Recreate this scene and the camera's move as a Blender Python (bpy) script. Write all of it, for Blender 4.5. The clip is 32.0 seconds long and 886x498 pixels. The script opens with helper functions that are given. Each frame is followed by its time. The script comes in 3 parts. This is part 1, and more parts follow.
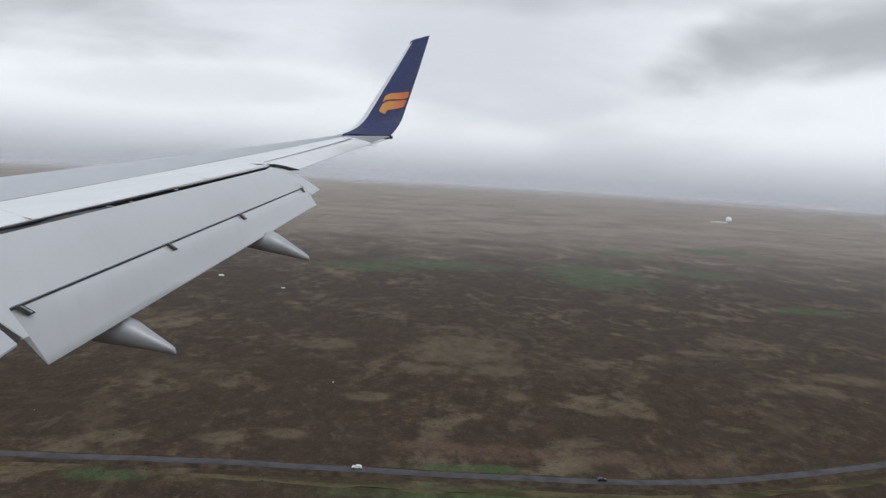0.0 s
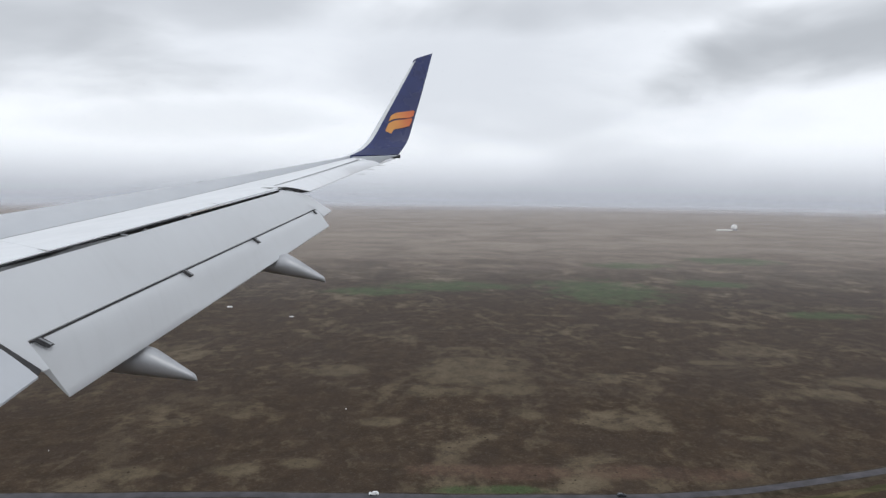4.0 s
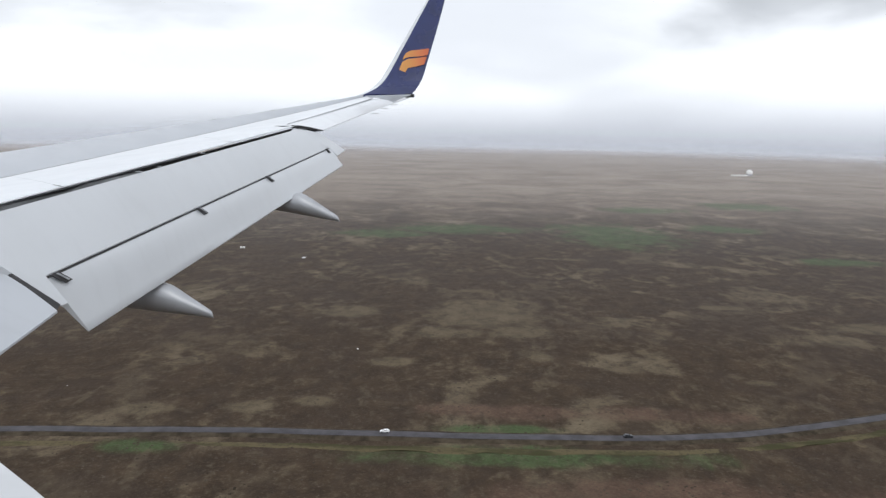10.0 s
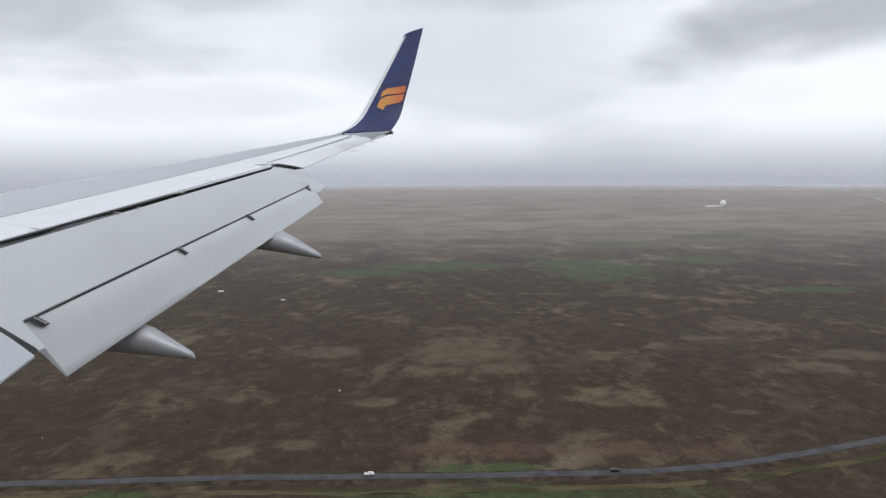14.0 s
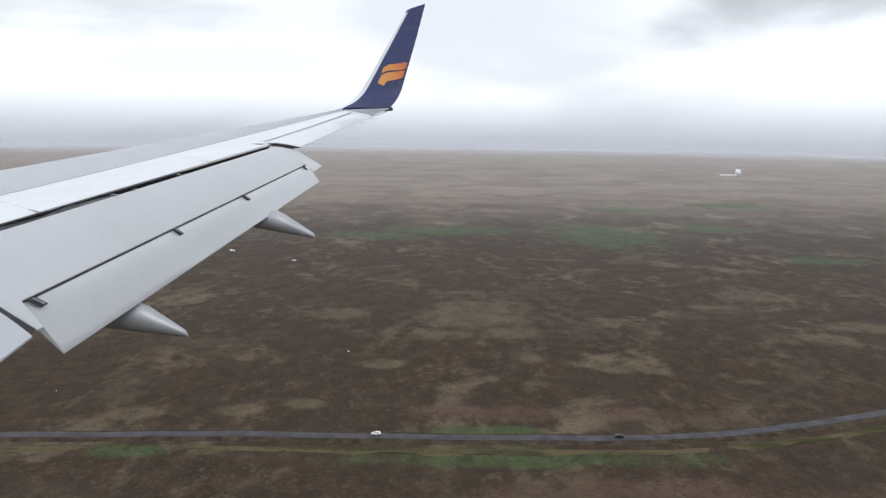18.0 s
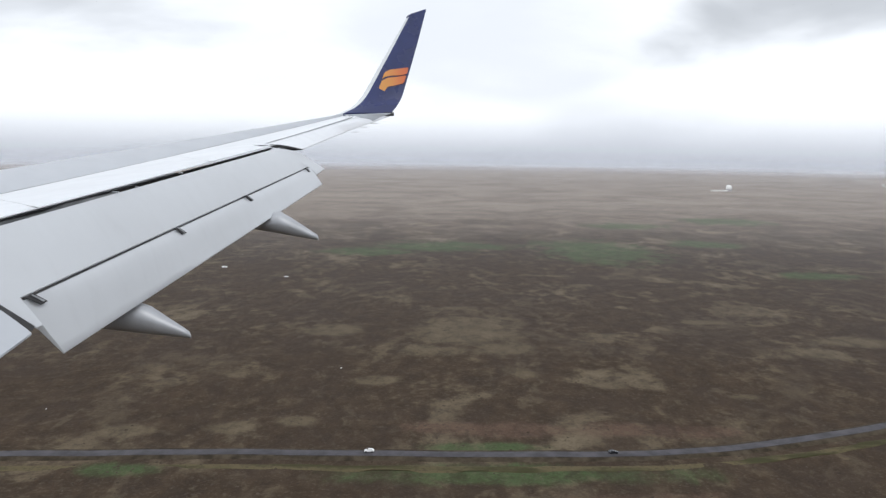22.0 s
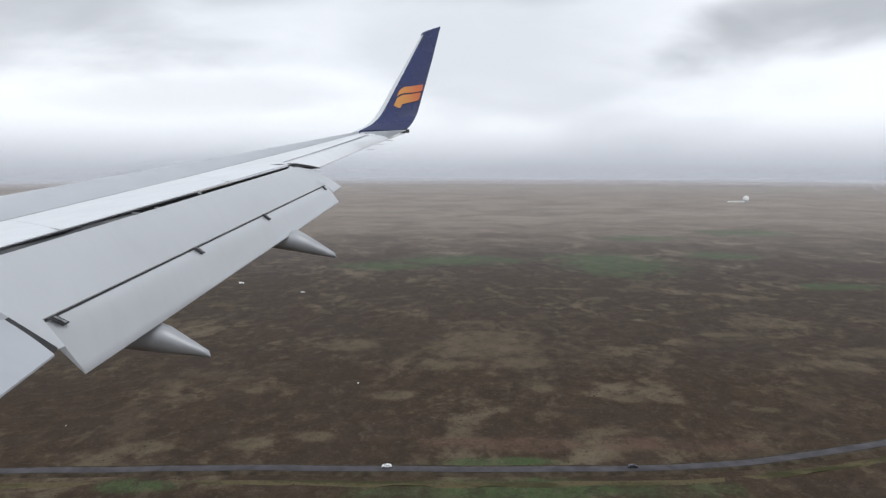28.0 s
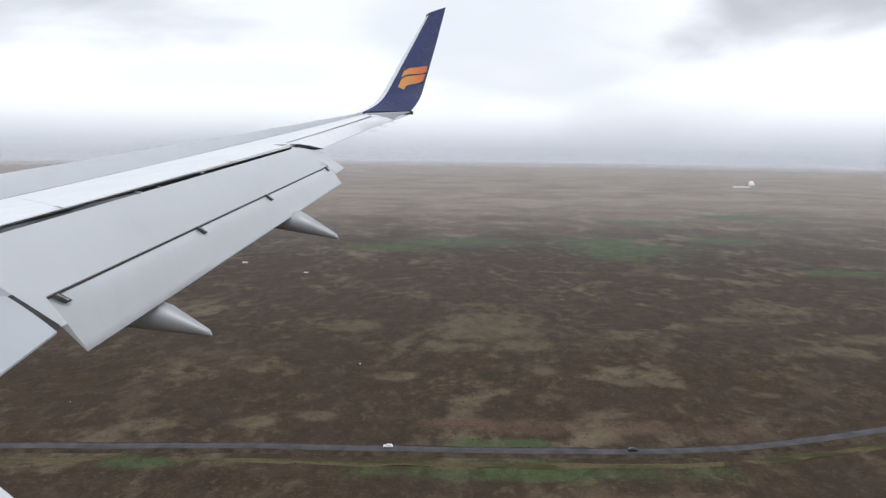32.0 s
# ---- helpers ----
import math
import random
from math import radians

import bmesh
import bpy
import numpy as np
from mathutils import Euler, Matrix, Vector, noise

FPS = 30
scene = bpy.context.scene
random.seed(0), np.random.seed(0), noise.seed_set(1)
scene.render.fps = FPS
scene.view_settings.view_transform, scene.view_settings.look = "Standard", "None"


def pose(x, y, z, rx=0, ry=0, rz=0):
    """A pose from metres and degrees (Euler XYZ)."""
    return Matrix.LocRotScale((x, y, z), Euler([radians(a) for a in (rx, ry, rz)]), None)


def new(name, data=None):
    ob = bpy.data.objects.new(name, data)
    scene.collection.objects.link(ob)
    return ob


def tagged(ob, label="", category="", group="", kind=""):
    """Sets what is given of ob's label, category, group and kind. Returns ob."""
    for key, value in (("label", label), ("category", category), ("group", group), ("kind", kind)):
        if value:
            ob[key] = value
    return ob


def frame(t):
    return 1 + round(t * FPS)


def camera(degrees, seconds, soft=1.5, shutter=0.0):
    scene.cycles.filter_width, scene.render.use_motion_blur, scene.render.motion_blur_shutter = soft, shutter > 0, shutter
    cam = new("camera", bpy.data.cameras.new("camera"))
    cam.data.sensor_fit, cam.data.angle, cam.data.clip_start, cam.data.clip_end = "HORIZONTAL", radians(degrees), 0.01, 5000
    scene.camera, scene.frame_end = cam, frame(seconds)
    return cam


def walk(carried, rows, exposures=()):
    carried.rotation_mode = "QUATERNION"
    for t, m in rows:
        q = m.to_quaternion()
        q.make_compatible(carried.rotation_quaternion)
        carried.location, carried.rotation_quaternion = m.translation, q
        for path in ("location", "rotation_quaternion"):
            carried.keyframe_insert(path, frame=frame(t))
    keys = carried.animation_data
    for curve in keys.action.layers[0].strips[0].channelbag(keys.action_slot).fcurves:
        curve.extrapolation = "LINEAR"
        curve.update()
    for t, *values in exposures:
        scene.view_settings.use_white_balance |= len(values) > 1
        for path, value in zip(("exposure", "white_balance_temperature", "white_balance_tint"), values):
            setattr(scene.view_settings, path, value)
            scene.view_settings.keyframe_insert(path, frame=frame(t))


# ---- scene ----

# ---------------------------------------------------------------- camera
EYE = Vector((0.0, 0.0, 140.0))
cam = camera(60.0, 32.0, soft=1.4)
# seconds, the sway from the seat in metres, then tilt, roll and heading in degrees
TURNS = [
    (0, 0.131, -0.104, 0.110, 83.53, -3.34, -0.80), (0.5, 0.143, -0.113, 0.121, 82.47, -2.21, -0.47), (1, 0.155, -0.122, 0.129, 82.95, -0.93, -0.38),
    (1.5, 0.075, -0.057, 0.055, 83.51, 0.02, -0.86), (2, -0.001, 0.005, -0.012, 83.75, 0.51, -0.98),
    (2.5, -0.007, 0.007, -0.007, 83.99, 0.45, -0.80), (3, -0.014, 0.008, -0.003, 85.01, -0.08, -0.69),
    (3.5, -0.012, 0.006, -0.002, 85.37, -0.40, -0.67), (5.5, -0.006, 0.001, 0.004, 82.97, -1.06, -0.45),
    (6, -0.005, 0.000, 0.005, 82.57, -1.30, -0.45), (6.5, -0.057, 0.045, -0.043, 84.10, -1.22, -0.40),
    (7, -0.108, 0.088, -0.091, 84.75, -0.69, -0.31), (7.5, -0.122, 0.110, -0.125, 83.87, -0.29, 0.35),
    (8, -0.136, 0.131, -0.157, 83.98, -0.53, 0.54), (8.5, -0.079, 0.061, -0.058, 84.54, -0.84, 0.43), (9, 0.092, -0.107, 0.156, 82.93, -1.33, 0.79),
    (9.5, -0.000, -0.015, 0.036, 81.99, -0.93, 1.07), (10, -0.044, 0.036, -0.038, 80.84, -1.03, 0.31),
    (10.5, -0.082, 0.070, -0.077, 82.91, -1.46, -0.95), (11, -0.120, 0.102, -0.110, 85.00, -1.58, -2.06),
    (11.5, -0.059, 0.046, -0.046, 84.46, -1.28, -2.46), (12, 0.008, -0.012, 0.021, 82.71, -0.66, -1.57),
    (12.5, -0.101, 0.094, -0.115, 81.11, 0.37, -1.30), (13, -0.159, 0.155, -0.191, 82.01, 0.76, -1.26),
    (13.5, -0.127, 0.122, -0.149, 83.39, 0.78, -1.06), (14, -0.098, 0.088, -0.101, 83.67, 0.37, -1.41),
    (14.5, -0.046, 0.040, -0.046, 82.96, -0.29, -1.75), (15, 0.011, -0.010, 0.011, 81.67, -0.69, -0.37),
    (15.5, 0.057, -0.051, 0.060, 80.81, -0.88, 0.18), (17.5, 0.200, -0.159, 0.177, 82.89, -1.14, -1.95),
    (18, 0.208, -0.178, 0.212, 80.95, -0.73, -0.44), (18.5, 0.096, -0.080, 0.089, 82.20, 0.54, 0.20),
    (19, -0.059, 0.064, -0.090, 84.45, -0.13, -1.17), (19.5, -0.002, 0.015, -0.035, 83.54, -0.54, -2.11),
    (20, 0.059, -0.035, 0.020, 83.38, -0.30, -1.82), (20.5, 0.100, -0.073, 0.067, 83.02, -0.34, -0.56),
    (21, 0.141, -0.109, 0.112, 82.12, -0.46, -0.53), (21.5, 0.073, -0.048, 0.037, 81.59, -0.47, -0.81),
    (22, 0.007, 0.010, -0.032, 82.16, -0.66, -1.01), (22.5, -0.074, 0.081, -0.112, 82.71, -0.88, -1.27),
    (23, -0.147, 0.149, -0.191, 83.22, -0.94, -0.92), (23.5, -0.150, 0.144, -0.175, 84.12, -0.40, -0.24),
    (24, -0.157, 0.139, -0.153, 84.54, -0.42, -0.12), (24.5, -0.078, 0.069, -0.079, 84.50, -1.10, 0.12),
    (25, 0.006, -0.003, 0.001, 83.82, -1.46, 0.31), (25.5, 0.003, -0.003, 0.003, 82.40, -1.15, 0.44),
    (27.5, -0.006, -0.000, 0.007, 83.50, 0.87, -0.10), (28, -0.009, 0.000, 0.009, 83.20, 0.05, 0.08),
    (28.5, 0.002, -0.010, 0.021, 82.86, -0.50, 0.27), (29, 0.013, -0.019, 0.032, 83.47, -0.42, 0.32),
    (29.5, 0.059, -0.059, 0.077, 83.46, -0.60, 0.33), (30, 0.106, -0.099, 0.124, 83.64, -0.84, 0.43),
    (30.5, 0.136, -0.129, 0.164, 83.57, -0.78, 0.50), (31, 0.166, -0.160, 0.207, 82.51, -0.88, 0.82),
    (31.5, 0.089, -0.086, 0.109, 82.01, -0.93, 0.51), (32, 0.016, -0.015, 0.018, 81.86, -0.61, 0.43)]
# seconds and stops: the clip's camera brightens and darkens its picture
LIGHTNESS = [(0, -0.33), (1, -0.06), (2, -0.1), (3, -0.22), (4.5, -0.14), (6, -0.06), (7, -0.22), (8, -0.22), (9, -0.26), (10, 0.06),
             (11, -0.14), (12, -0.16), (13, 0.13), (14, -0.18), (15, -0.06), (18, 0.04), (19, -0.11), (20, -0.15), (21, -0.06), (22, 0.1),
             (23, 0.06), (24, -0.14), (25, -0.18), (28, -0.13), (29, -0.11), (30, -0.16), (31, -0.12), (32, 0.04)]
walk(cam, [(t, pose(EYE.x + dx, EYE.y + dy, EYE.z + dz, rx, ry, rz)) for t, dx, dy, dz, rx, ry, rz in TURNS], LIGHTNESS)

# ---------------------------------------------------------------- world and sun
SUN_UP, SUN_ROUND = 48, 150


class Nodes:
    """Short hand for a node tree."""

    def __init__(self, tree):
        self.tree = tree
        tree.nodes.clear()

    def add(self, kind, props=(), **links):
        node = self.tree.nodes.new(kind)
        props = dict(props)
        if "operation" in props:
            node.operation = props["operation"]
        if "use_clamp" in props:
            node.use_clamp = props["use_clamp"]
        if "interpolation_type" in props:
            node.interpolation_type = props["interpolation_type"]
        if "data_type" in props:
            node.data_type = props["data_type"]
        for key, value in links.items():
            self.put(node, key, value)
        return node

    def put(self, node, key, value):
        slot = node.inputs[int(key[1:])] if key[0] == "i" and key[1:].isdigit() else node.inputs[key.replace("_", " ")]
        if isinstance(value, bpy.types.NodeSocket):
            self.tree.links.new(value, slot)
        elif isinstance(value, bpy.types.Node):
            self.tree.links.new(value.outputs[0], slot)
        else:
            slot.default_value = value

    def math(self, op, a, b=0.0, clamp=False):
        return self.add("ShaderNodeMath", {"operation": op, "use_clamp": clamp}, i0=a, i1=b).outputs[0]

    def noise(self, vector, scale, detail=4.0, rough=0.55, distort=0.0):
        return self.add("ShaderNodeTexNoise", Vector=vector, Scale=scale, Detail=detail, Roughness=rough, Distortion=distort).outputs[0]

    def step(self, value, low, high, to_low=0.0, to_high=1.0):
        return self.add("ShaderNodeMapRange", {"interpolation_type": "SMOOTHSTEP"}, i0=value, i1=low, i2=high, i3=to_low, i4=to_high).outputs[0]

    def mix(self, fac, a, b):
        node = self.add("ShaderNodeMix", {"data_type": "RGBA"})
        for slot, value in ((0, fac), (6, a), (7, b)):
            if isinstance(value, bpy.types.NodeSocket):
                self.tree.links.new(value, node.inputs[slot])
            else:
                node.inputs[slot].default_value = value if slot == 0 else (*value, 1.0)
        return node.outputs[2]


BANKS = [(0.52, 0.165, 0.30, 0.045, 0.12, 0.80), (0.16, 0.215, 0.26, 0.034, 0.02, 0.40), (-0.52, 0.150, 0.22, 0.055, -0.08, 0.66),
         (-0.22, 0.215, 0.24, 0.042, 0.0, 0.46), (-0.30, 0.075, 0.20, 0.022, 0.04, 0.22)]


def make_world():
    world = bpy.data.worlds.new("overcast_sky")
    scene.world = world
    world.use_nodes = True
    n = Nodes(world.node_tree)
    way = n.add("ShaderNodeTexCoord").outputs["Generated"]
    part_of = n.add("ShaderNodeSeparateXYZ", Vector=way)
    up = n.math("MAXIMUM", n.math("ADD", part_of.outputs[2], 0.0283), 0.0)
    flat = n.math("ADD", up, 0.20)
    cloud = n.add("ShaderNodeCombineXYZ", X=n.math("DIVIDE", part_of.outputs[0], flat),
                  Y=n.math("DIVIDE", part_of.outputs[1], flat), Z=0.0).outputs[0]
    cloud = n.add("ShaderNodeMapping", Vector=cloud, Location=(1.9, -0.5, 0.0), Scale=(-1.0, 1.0, 1.0)).outputs[0]
    broad = n.noise(cloud, 0.60, 2.0, 0.45, 0.5)
    fine = n.noise(cloud, 1.6, 6.0, 0.6, 0.2)
    sheet = n.math("ADD", n.math("MULTIPLY", broad, 0.84), n.math("MULTIPLY", fine, 0.16))
    light = n.step(sheet, 0.34, 0.53)
    colour = n.mix(light, (0.87, 0.915, 0.99), (1.145, 1.195, 1.27))
    # heavier cloud banks: where they hang (across, up), how wide and high, how grey
    across = n.math("DIVIDE", part_of.outputs[0], n.math("MAXIMUM", part_of.outputs[1], 0.05))
    ragged = n.add("ShaderNodeMapping", Vector=way, Location=(0.3, 0.0, 0.7), Scale=(4.2, 4.2, 11.0)).outputs[0]
    ragged = n.math("SUBTRACT", n.noise(ragged, 1.0, 4.0, 0.45, 0.35), 0.5)
    front = n.step(part_of.outputs[1], 0.0, 0.3)
    for u, v, wide, high, slant, most in BANKS:
        du = n.math("MULTIPLY", n.math("SUBTRACT", across, u), 1.0 / wide)
        dv = n.math("SUBTRACT", n.math("SUBTRACT", part_of.outputs[2], v), n.math("MULTIPLY", n.math("SUBTRACT", across, u), slant))
        dv = n.math("MULTIPLY", dv, 1.0 / high)
        off = n.math("ADD", n.math("MULTIPLY", du, du), n.math("MULTIPLY", dv, dv))
        mass = n.step(n.math("ADD", off, n.math("MULTIPLY", ragged, 4.2)), 1.5, -0.3, 0.0, most)
        colour = n.mix(n.math("MULTIPLY", mass, front), colour, (0.465, 0.495, 0.54))
    low = n.step(up, -0.014, 0.090)
    colour = n.mix(low, (0.405, 0.447, 0.532), colour)
    above = n.add("ShaderNodeCombineXYZ", X=part_of.outputs[0], Y=part_of.outputs[1], Z=n.math("MAXIMUM", part_of.outputs[2], 0.05))
    sky = n.add("ShaderNodeTexSky")
    sky.sky_type, sky.sun_disc, sky.sun_elevation, sky.sun_rotation = "NISHITA", False, radians(SUN_UP), radians(SUN_ROUND)
    n.tree.links.new(above.outputs[0], sky.inputs[0])
    clear = n.add("ShaderNodeBackground", Color=sky.outputs[0], Strength=0.05)
    grey = n.add("ShaderNodeBackground", Color=colour, Strength=1.0)
    both = n.add("ShaderNodeMixShader", i0=0.93, i1=clear.outputs[0], i2=grey.outputs[0])
    n.add("ShaderNodeOutputWorld", Surface=both.outputs[0])


make_world()
sun_data = bpy.data.lights.new("sun", "SUN")
sun_data.energy, sun_data.angle, sun_data.color = 0.6, radians(25), (1.0, 0.97, 0.93)
sun = new("sun", sun_data)
sun.matrix_world = pose(0, 0, 400, 90 - SUN_UP, 0, 180 - SUN_ROUND)


# ---------------------------------------------------------------- materials
def material(name, build):
    mat = bpy.data.materials.new(name)
    mat.use_nodes = True
    n = Nodes(mat.node_tree)
    shader = n.add("ShaderNodeBsdfPrincipled")
    n.add("ShaderNodeOutputMaterial", Surface=shader.outputs[0])
    build(n, shader)
    return mat


def place_of(n):
    return n.add("ShaderNodeNewGeometry").outputs["Position"]


def bump(n, shader, height, strength, distance):
    n.put(shader, "Normal", n.add("ShaderNodeBump", Strength=strength, Distance=distance, Height=height).outputs[0])


def plain(colour, rough=0.5, metal=0.0, vary=0.12, scale=3.0, grain=60.0, relief=0.05):
    """A surface of one colour with stains and grain."""
    def build(n, shader):
        at = place_of(n)
        stain, fine = n.noise(at, scale, 5.0, 0.6), n.noise(at, grain, 2.0)
        dark = tuple(c * (1 - vary * 1.6) for c in colour)
        lite = tuple(min(1.0, c * (1 + vary)) for c in colour)
        n.put(shader, "Base Color", n.mix(n.step(stain, 0.3, 0.7), dark, lite))
        n.put(shader, "Roughness", n.step(stain, 0.2, 0.8, rough + 0.08, max(0.05, rough - 0.08)))
        shader.inputs["Metallic"].default_value = metal
        shader.inputs["Specular IOR Level"].default_value = 0.06 if rough > 0.9 else (0.2 if rough >= 0.75 else 0.5)
        bump(n, shader, fine, relief, 0.01)
    return build


def paint(colour, rough=0.38, dirt=(0.36, 0.37, 0.38), amount=0.14):
    """Aircraft paint with chordwise streaks of grime and slight waves of the skin."""
    def build(n, shader):
        at = place_of(n)
        streak = n.add("ShaderNodeMapping", Vector=at, Rotation=(0, 0, radians(-8)), Scale=(0.7, 5.0, 1.0)).outputs[0]
        grime = n.step(n.noise(streak, 1.3, 5.0, 0.6, 0.4), 0.48, 0.78, 0.0, amount)
        blotch = n.step(n.noise(at, 1.1, 4.0), 0.35, 0.7, 0.0, 0.10)
        n.put(shader, "Base Color", n.mix(n.math("ADD", grime, blotch, True), colour, dirt))
        n.put(shader, "Roughness", n.step(n.noise(at, 2.3), 0.3, 0.7, rough - 0.06, rough + 0.1))
        bump(n, shader, n.noise(at, 2.0, 2.0), 0.03, 0.05)
    return build


M_WHITE = material("white_wing_paint", paint((0.67, 0.69, 0.715)))
M_FLAP = material("pale_grey_flap_paint", paint((0.535, 0.555, 0.58), 0.40, amount=0.10))
M_GREY = material("grey_skin_and_shaded_flap", paint((0.415, 0.435, 0.465), 0.40, (0.295, 0.305, 0.325)))
M_BLUE = material("dark_blue_paint", plain((0.020, 0.030, 0.115), 0.26, 0, 0.16, 0.9))


def stripe_build(n, shader):
    """Orange that turns from amber at the front to red at the rear of each stripe."""
    at = place_of(n)
    x = n.add("ShaderNodeSeparateXYZ", Vector=at).outputs[0]
    worn = n.math("ADD", x, n.math("MULTIPLY", n.noise(at, 3.0, 4.0), 0.25))
    n.put(shader, "Base Color", n.mix(n.step(worn, -0.95, -0.35), (0.62, 0.285, 0.07), (0.56, 0.13, 0.045)))
    shader.inputs["Roughness"].default_value = 0.4
    bump(n, shader, n.noise(at, 20.0), 0.03, 0.01)


M_ORANGE = material("orange_stripe_paint", stripe_build)
M_NOSE = material("shaded_nose_grey", plain((0.17, 0.175, 0.18), 0.6, 0, 0.2, 4.0))
M_DARK = material("painted_bay_shade", plain((0.018, 0.018, 0.020), 0.7, 0, 0.3, 6.0))
M_SEAL = material("black_seal_and_gap_shade", plain((0.03, 0.03, 0.032), 0.65, 0, 0.2, 8.0))
M_FAIR = material("grey_fairing_paint", plain((0.38, 0.39, 0.41), 0.40, 0.40, 0.08, 1.8))
M_JOINT = material("grey_joint_filler", plain((0.26, 0.27, 0.29), 0.6, 0, 0.15, 5.0))
M_BRACKET = material("steel_bracket", plain((0.30, 0.31, 0.32), 0.4, 0.7, 0.15, 9.0))


def ellipse(n, at, cx, cy, rx, ry, edge, frayed=4.5):
    """1 inside an uneven patch of ground, 0 outside."""
    away = n.add("ShaderNodeVectorMath", {"operation": "SUBTRACT"}, i0=at, i1=(cx, cy, 0.0)).outputs[0]
    part_of = n.add("ShaderNodeVectorMath", {"operation": "MULTIPLY"}, i0=away, i1=(1 / rx, 1 / ry, 0.0)).outputs[0]
    far = n.add("ShaderNodeVectorMath", {"operation": "LENGTH"}, i0=part_of).outputs["Value"]
    return n.step(n.math("ADD", far, n.math("MULTIPLY", n.math("SUBTRACT", edge, 0.5), frayed)), 1.25, 0.45)


GREEN = [(225, 1010, 80, 120), (345, 1330, 75, 60), (557, 1424, 95, 70), (17, 1047, 95, 55), (-80, 991, 70, 35),
         (39, 311, 70, 11), (29, 341, 30, 6), (-131, 314, 18, 8), (396, 1088, 60, 40), (431, 825, 50, 25),
         (481, 470, 40, 30), (711, 640, 130, 60)]
PALE = [(28, 565, 42, 48), (53, 514, 25, 20), (-1, 509, 25, 14), (58, 457, 12, 14), (-74, 565, 25, 20), (132, 556, 20, 8), (269, 507, 25, 18),
        (310, 539, 30, 16), (-98, 364, 14, 9), (-66, 374, 12, 8), (-147, 360, 16, 8), (-31, 443, 14, 8), (222, 598, 25, 8), (179, 415, 12, 6)]
RUST = [(100, 364, 38, 11), (140, 362, 18, 9), (44, 362, 40, 11), (8, 366, 26, 9), (91, 275, 90, 16)]


def ground_build(n, shader):
    at = place_of(n)
    part_of = n.add("ShaderNodeSeparateXYZ", Vector=at)
    wide = n.add("ShaderNodeMapping", Vector=at, Rotation=(0.0, 0.0, 0.5), Scale=(1.12, 0.78, 1.0)).outputs[0]
    blot = n.noise(wide, 0.011, 6.0, 0.62, 0.6)
    patch = n.noise(wide, 0.014, 6.0, 0.60, 0.9)
    tuft = n.noise(n.add("ShaderNodeMapping", Vector=at, Rotation=(0.0, 0.0, -0.4), Scale=(1.0, 0.7, 1.0)).outputs[0], 0.085, 5.0, 0.58)
    fine = n.noise(at, 0.9, 3.0, 0.7)
    edge = n.noise(wide, 0.020, 8.0, 0.72, 1.2)
    colour = n.mix(n.step(tuft, 0.32, 0.68), (0.0325, 0.0212, 0.0128), (0.0515, 0.0340, 0.0206))
    soil = n.step(blot, 0.52, 0.40)
    colour = n.mix(n.math("MULTIPLY", soil, 0.55), colour, (0.036, 0.0245, 0.0175))
    moss = n.step(n.math("ADD", n.math("MULTIPLY", patch, 0.72), n.math("MULTIPLY", tuft, 0.28)), 0.49, 0.62)
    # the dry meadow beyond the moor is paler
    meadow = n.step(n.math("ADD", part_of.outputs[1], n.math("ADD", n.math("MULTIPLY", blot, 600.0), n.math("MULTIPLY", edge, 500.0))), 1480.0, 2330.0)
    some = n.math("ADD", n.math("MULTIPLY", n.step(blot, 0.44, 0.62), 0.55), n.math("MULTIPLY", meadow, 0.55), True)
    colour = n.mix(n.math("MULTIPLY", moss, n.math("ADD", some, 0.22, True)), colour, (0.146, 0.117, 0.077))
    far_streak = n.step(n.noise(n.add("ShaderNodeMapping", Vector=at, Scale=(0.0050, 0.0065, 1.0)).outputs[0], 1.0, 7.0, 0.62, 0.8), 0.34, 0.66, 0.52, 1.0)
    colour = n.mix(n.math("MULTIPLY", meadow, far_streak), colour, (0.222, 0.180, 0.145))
    for spots, tint, most in ((PALE, (0.128, 0.103, 0.066), 0.62), (GREEN, (0.046, 0.080, 0.029), 0.80), (RUST, (0.092, 0.056, 0.040), 0.75)):
        total = 0.0
        for spot in spots:
            total = n.math("MAXIMUM", ellipse(n, at, *spot, edge, 2.6), total)
        total = n.math("MULTIPLY", total, n.step(tuft, 0.25, 0.6, 0.45, 1.0))
        colour = n.mix(n.math("MULTIPLY", total, most), colour, tint)
    colour = n.mix(n.step(fine, 0.52, 0.72, 0.0, 0.42), colour, (0.028, 0.0205, 0.015))
    colour = n.mix(n.step(fine, 0.46, 0.30, 0.0, 0.20), colour, (0.150, 0.126, 0.088))
    # small dark hollows and pale moss cushions
    speck = n.noise(n.add("ShaderNodeMapping", Vector=at, Scale=(1.0, 0.7, 1.0)).outputs[0], 0.22, 4.0, 0.62)
    colour = n.mix(n.step(speck, 0.54, 0.70, 0.0, 0.32), colour, (0.026, 0.019, 0.0145))
    colour = n.mix(n.step(speck, 0.47, 0.32, 0.0, 0.2), colour, (0.122, 0.104, 0.070))
    # long dark hollows with crisp edges between the moss cushions
    hollow = n.noise(n.add("ShaderNodeMapping", Vector=at, Location=(70.0, 20.0, 0.0), Rotation=(0.0, 0.0, 0.35), Scale=(0.95, 0.65, 1.0)).outputs[0], 0.052, 4.0, 0.58, 0.4)
    colour = n.mix(n.math("MULTIPLY", n.step(hollow, 0.555, 0.64, 0.0, 0.38), n.step(blot, 0.40, 0.55, 0.35, 1.0)), colour, (0.030, 0.0215, 0.016))
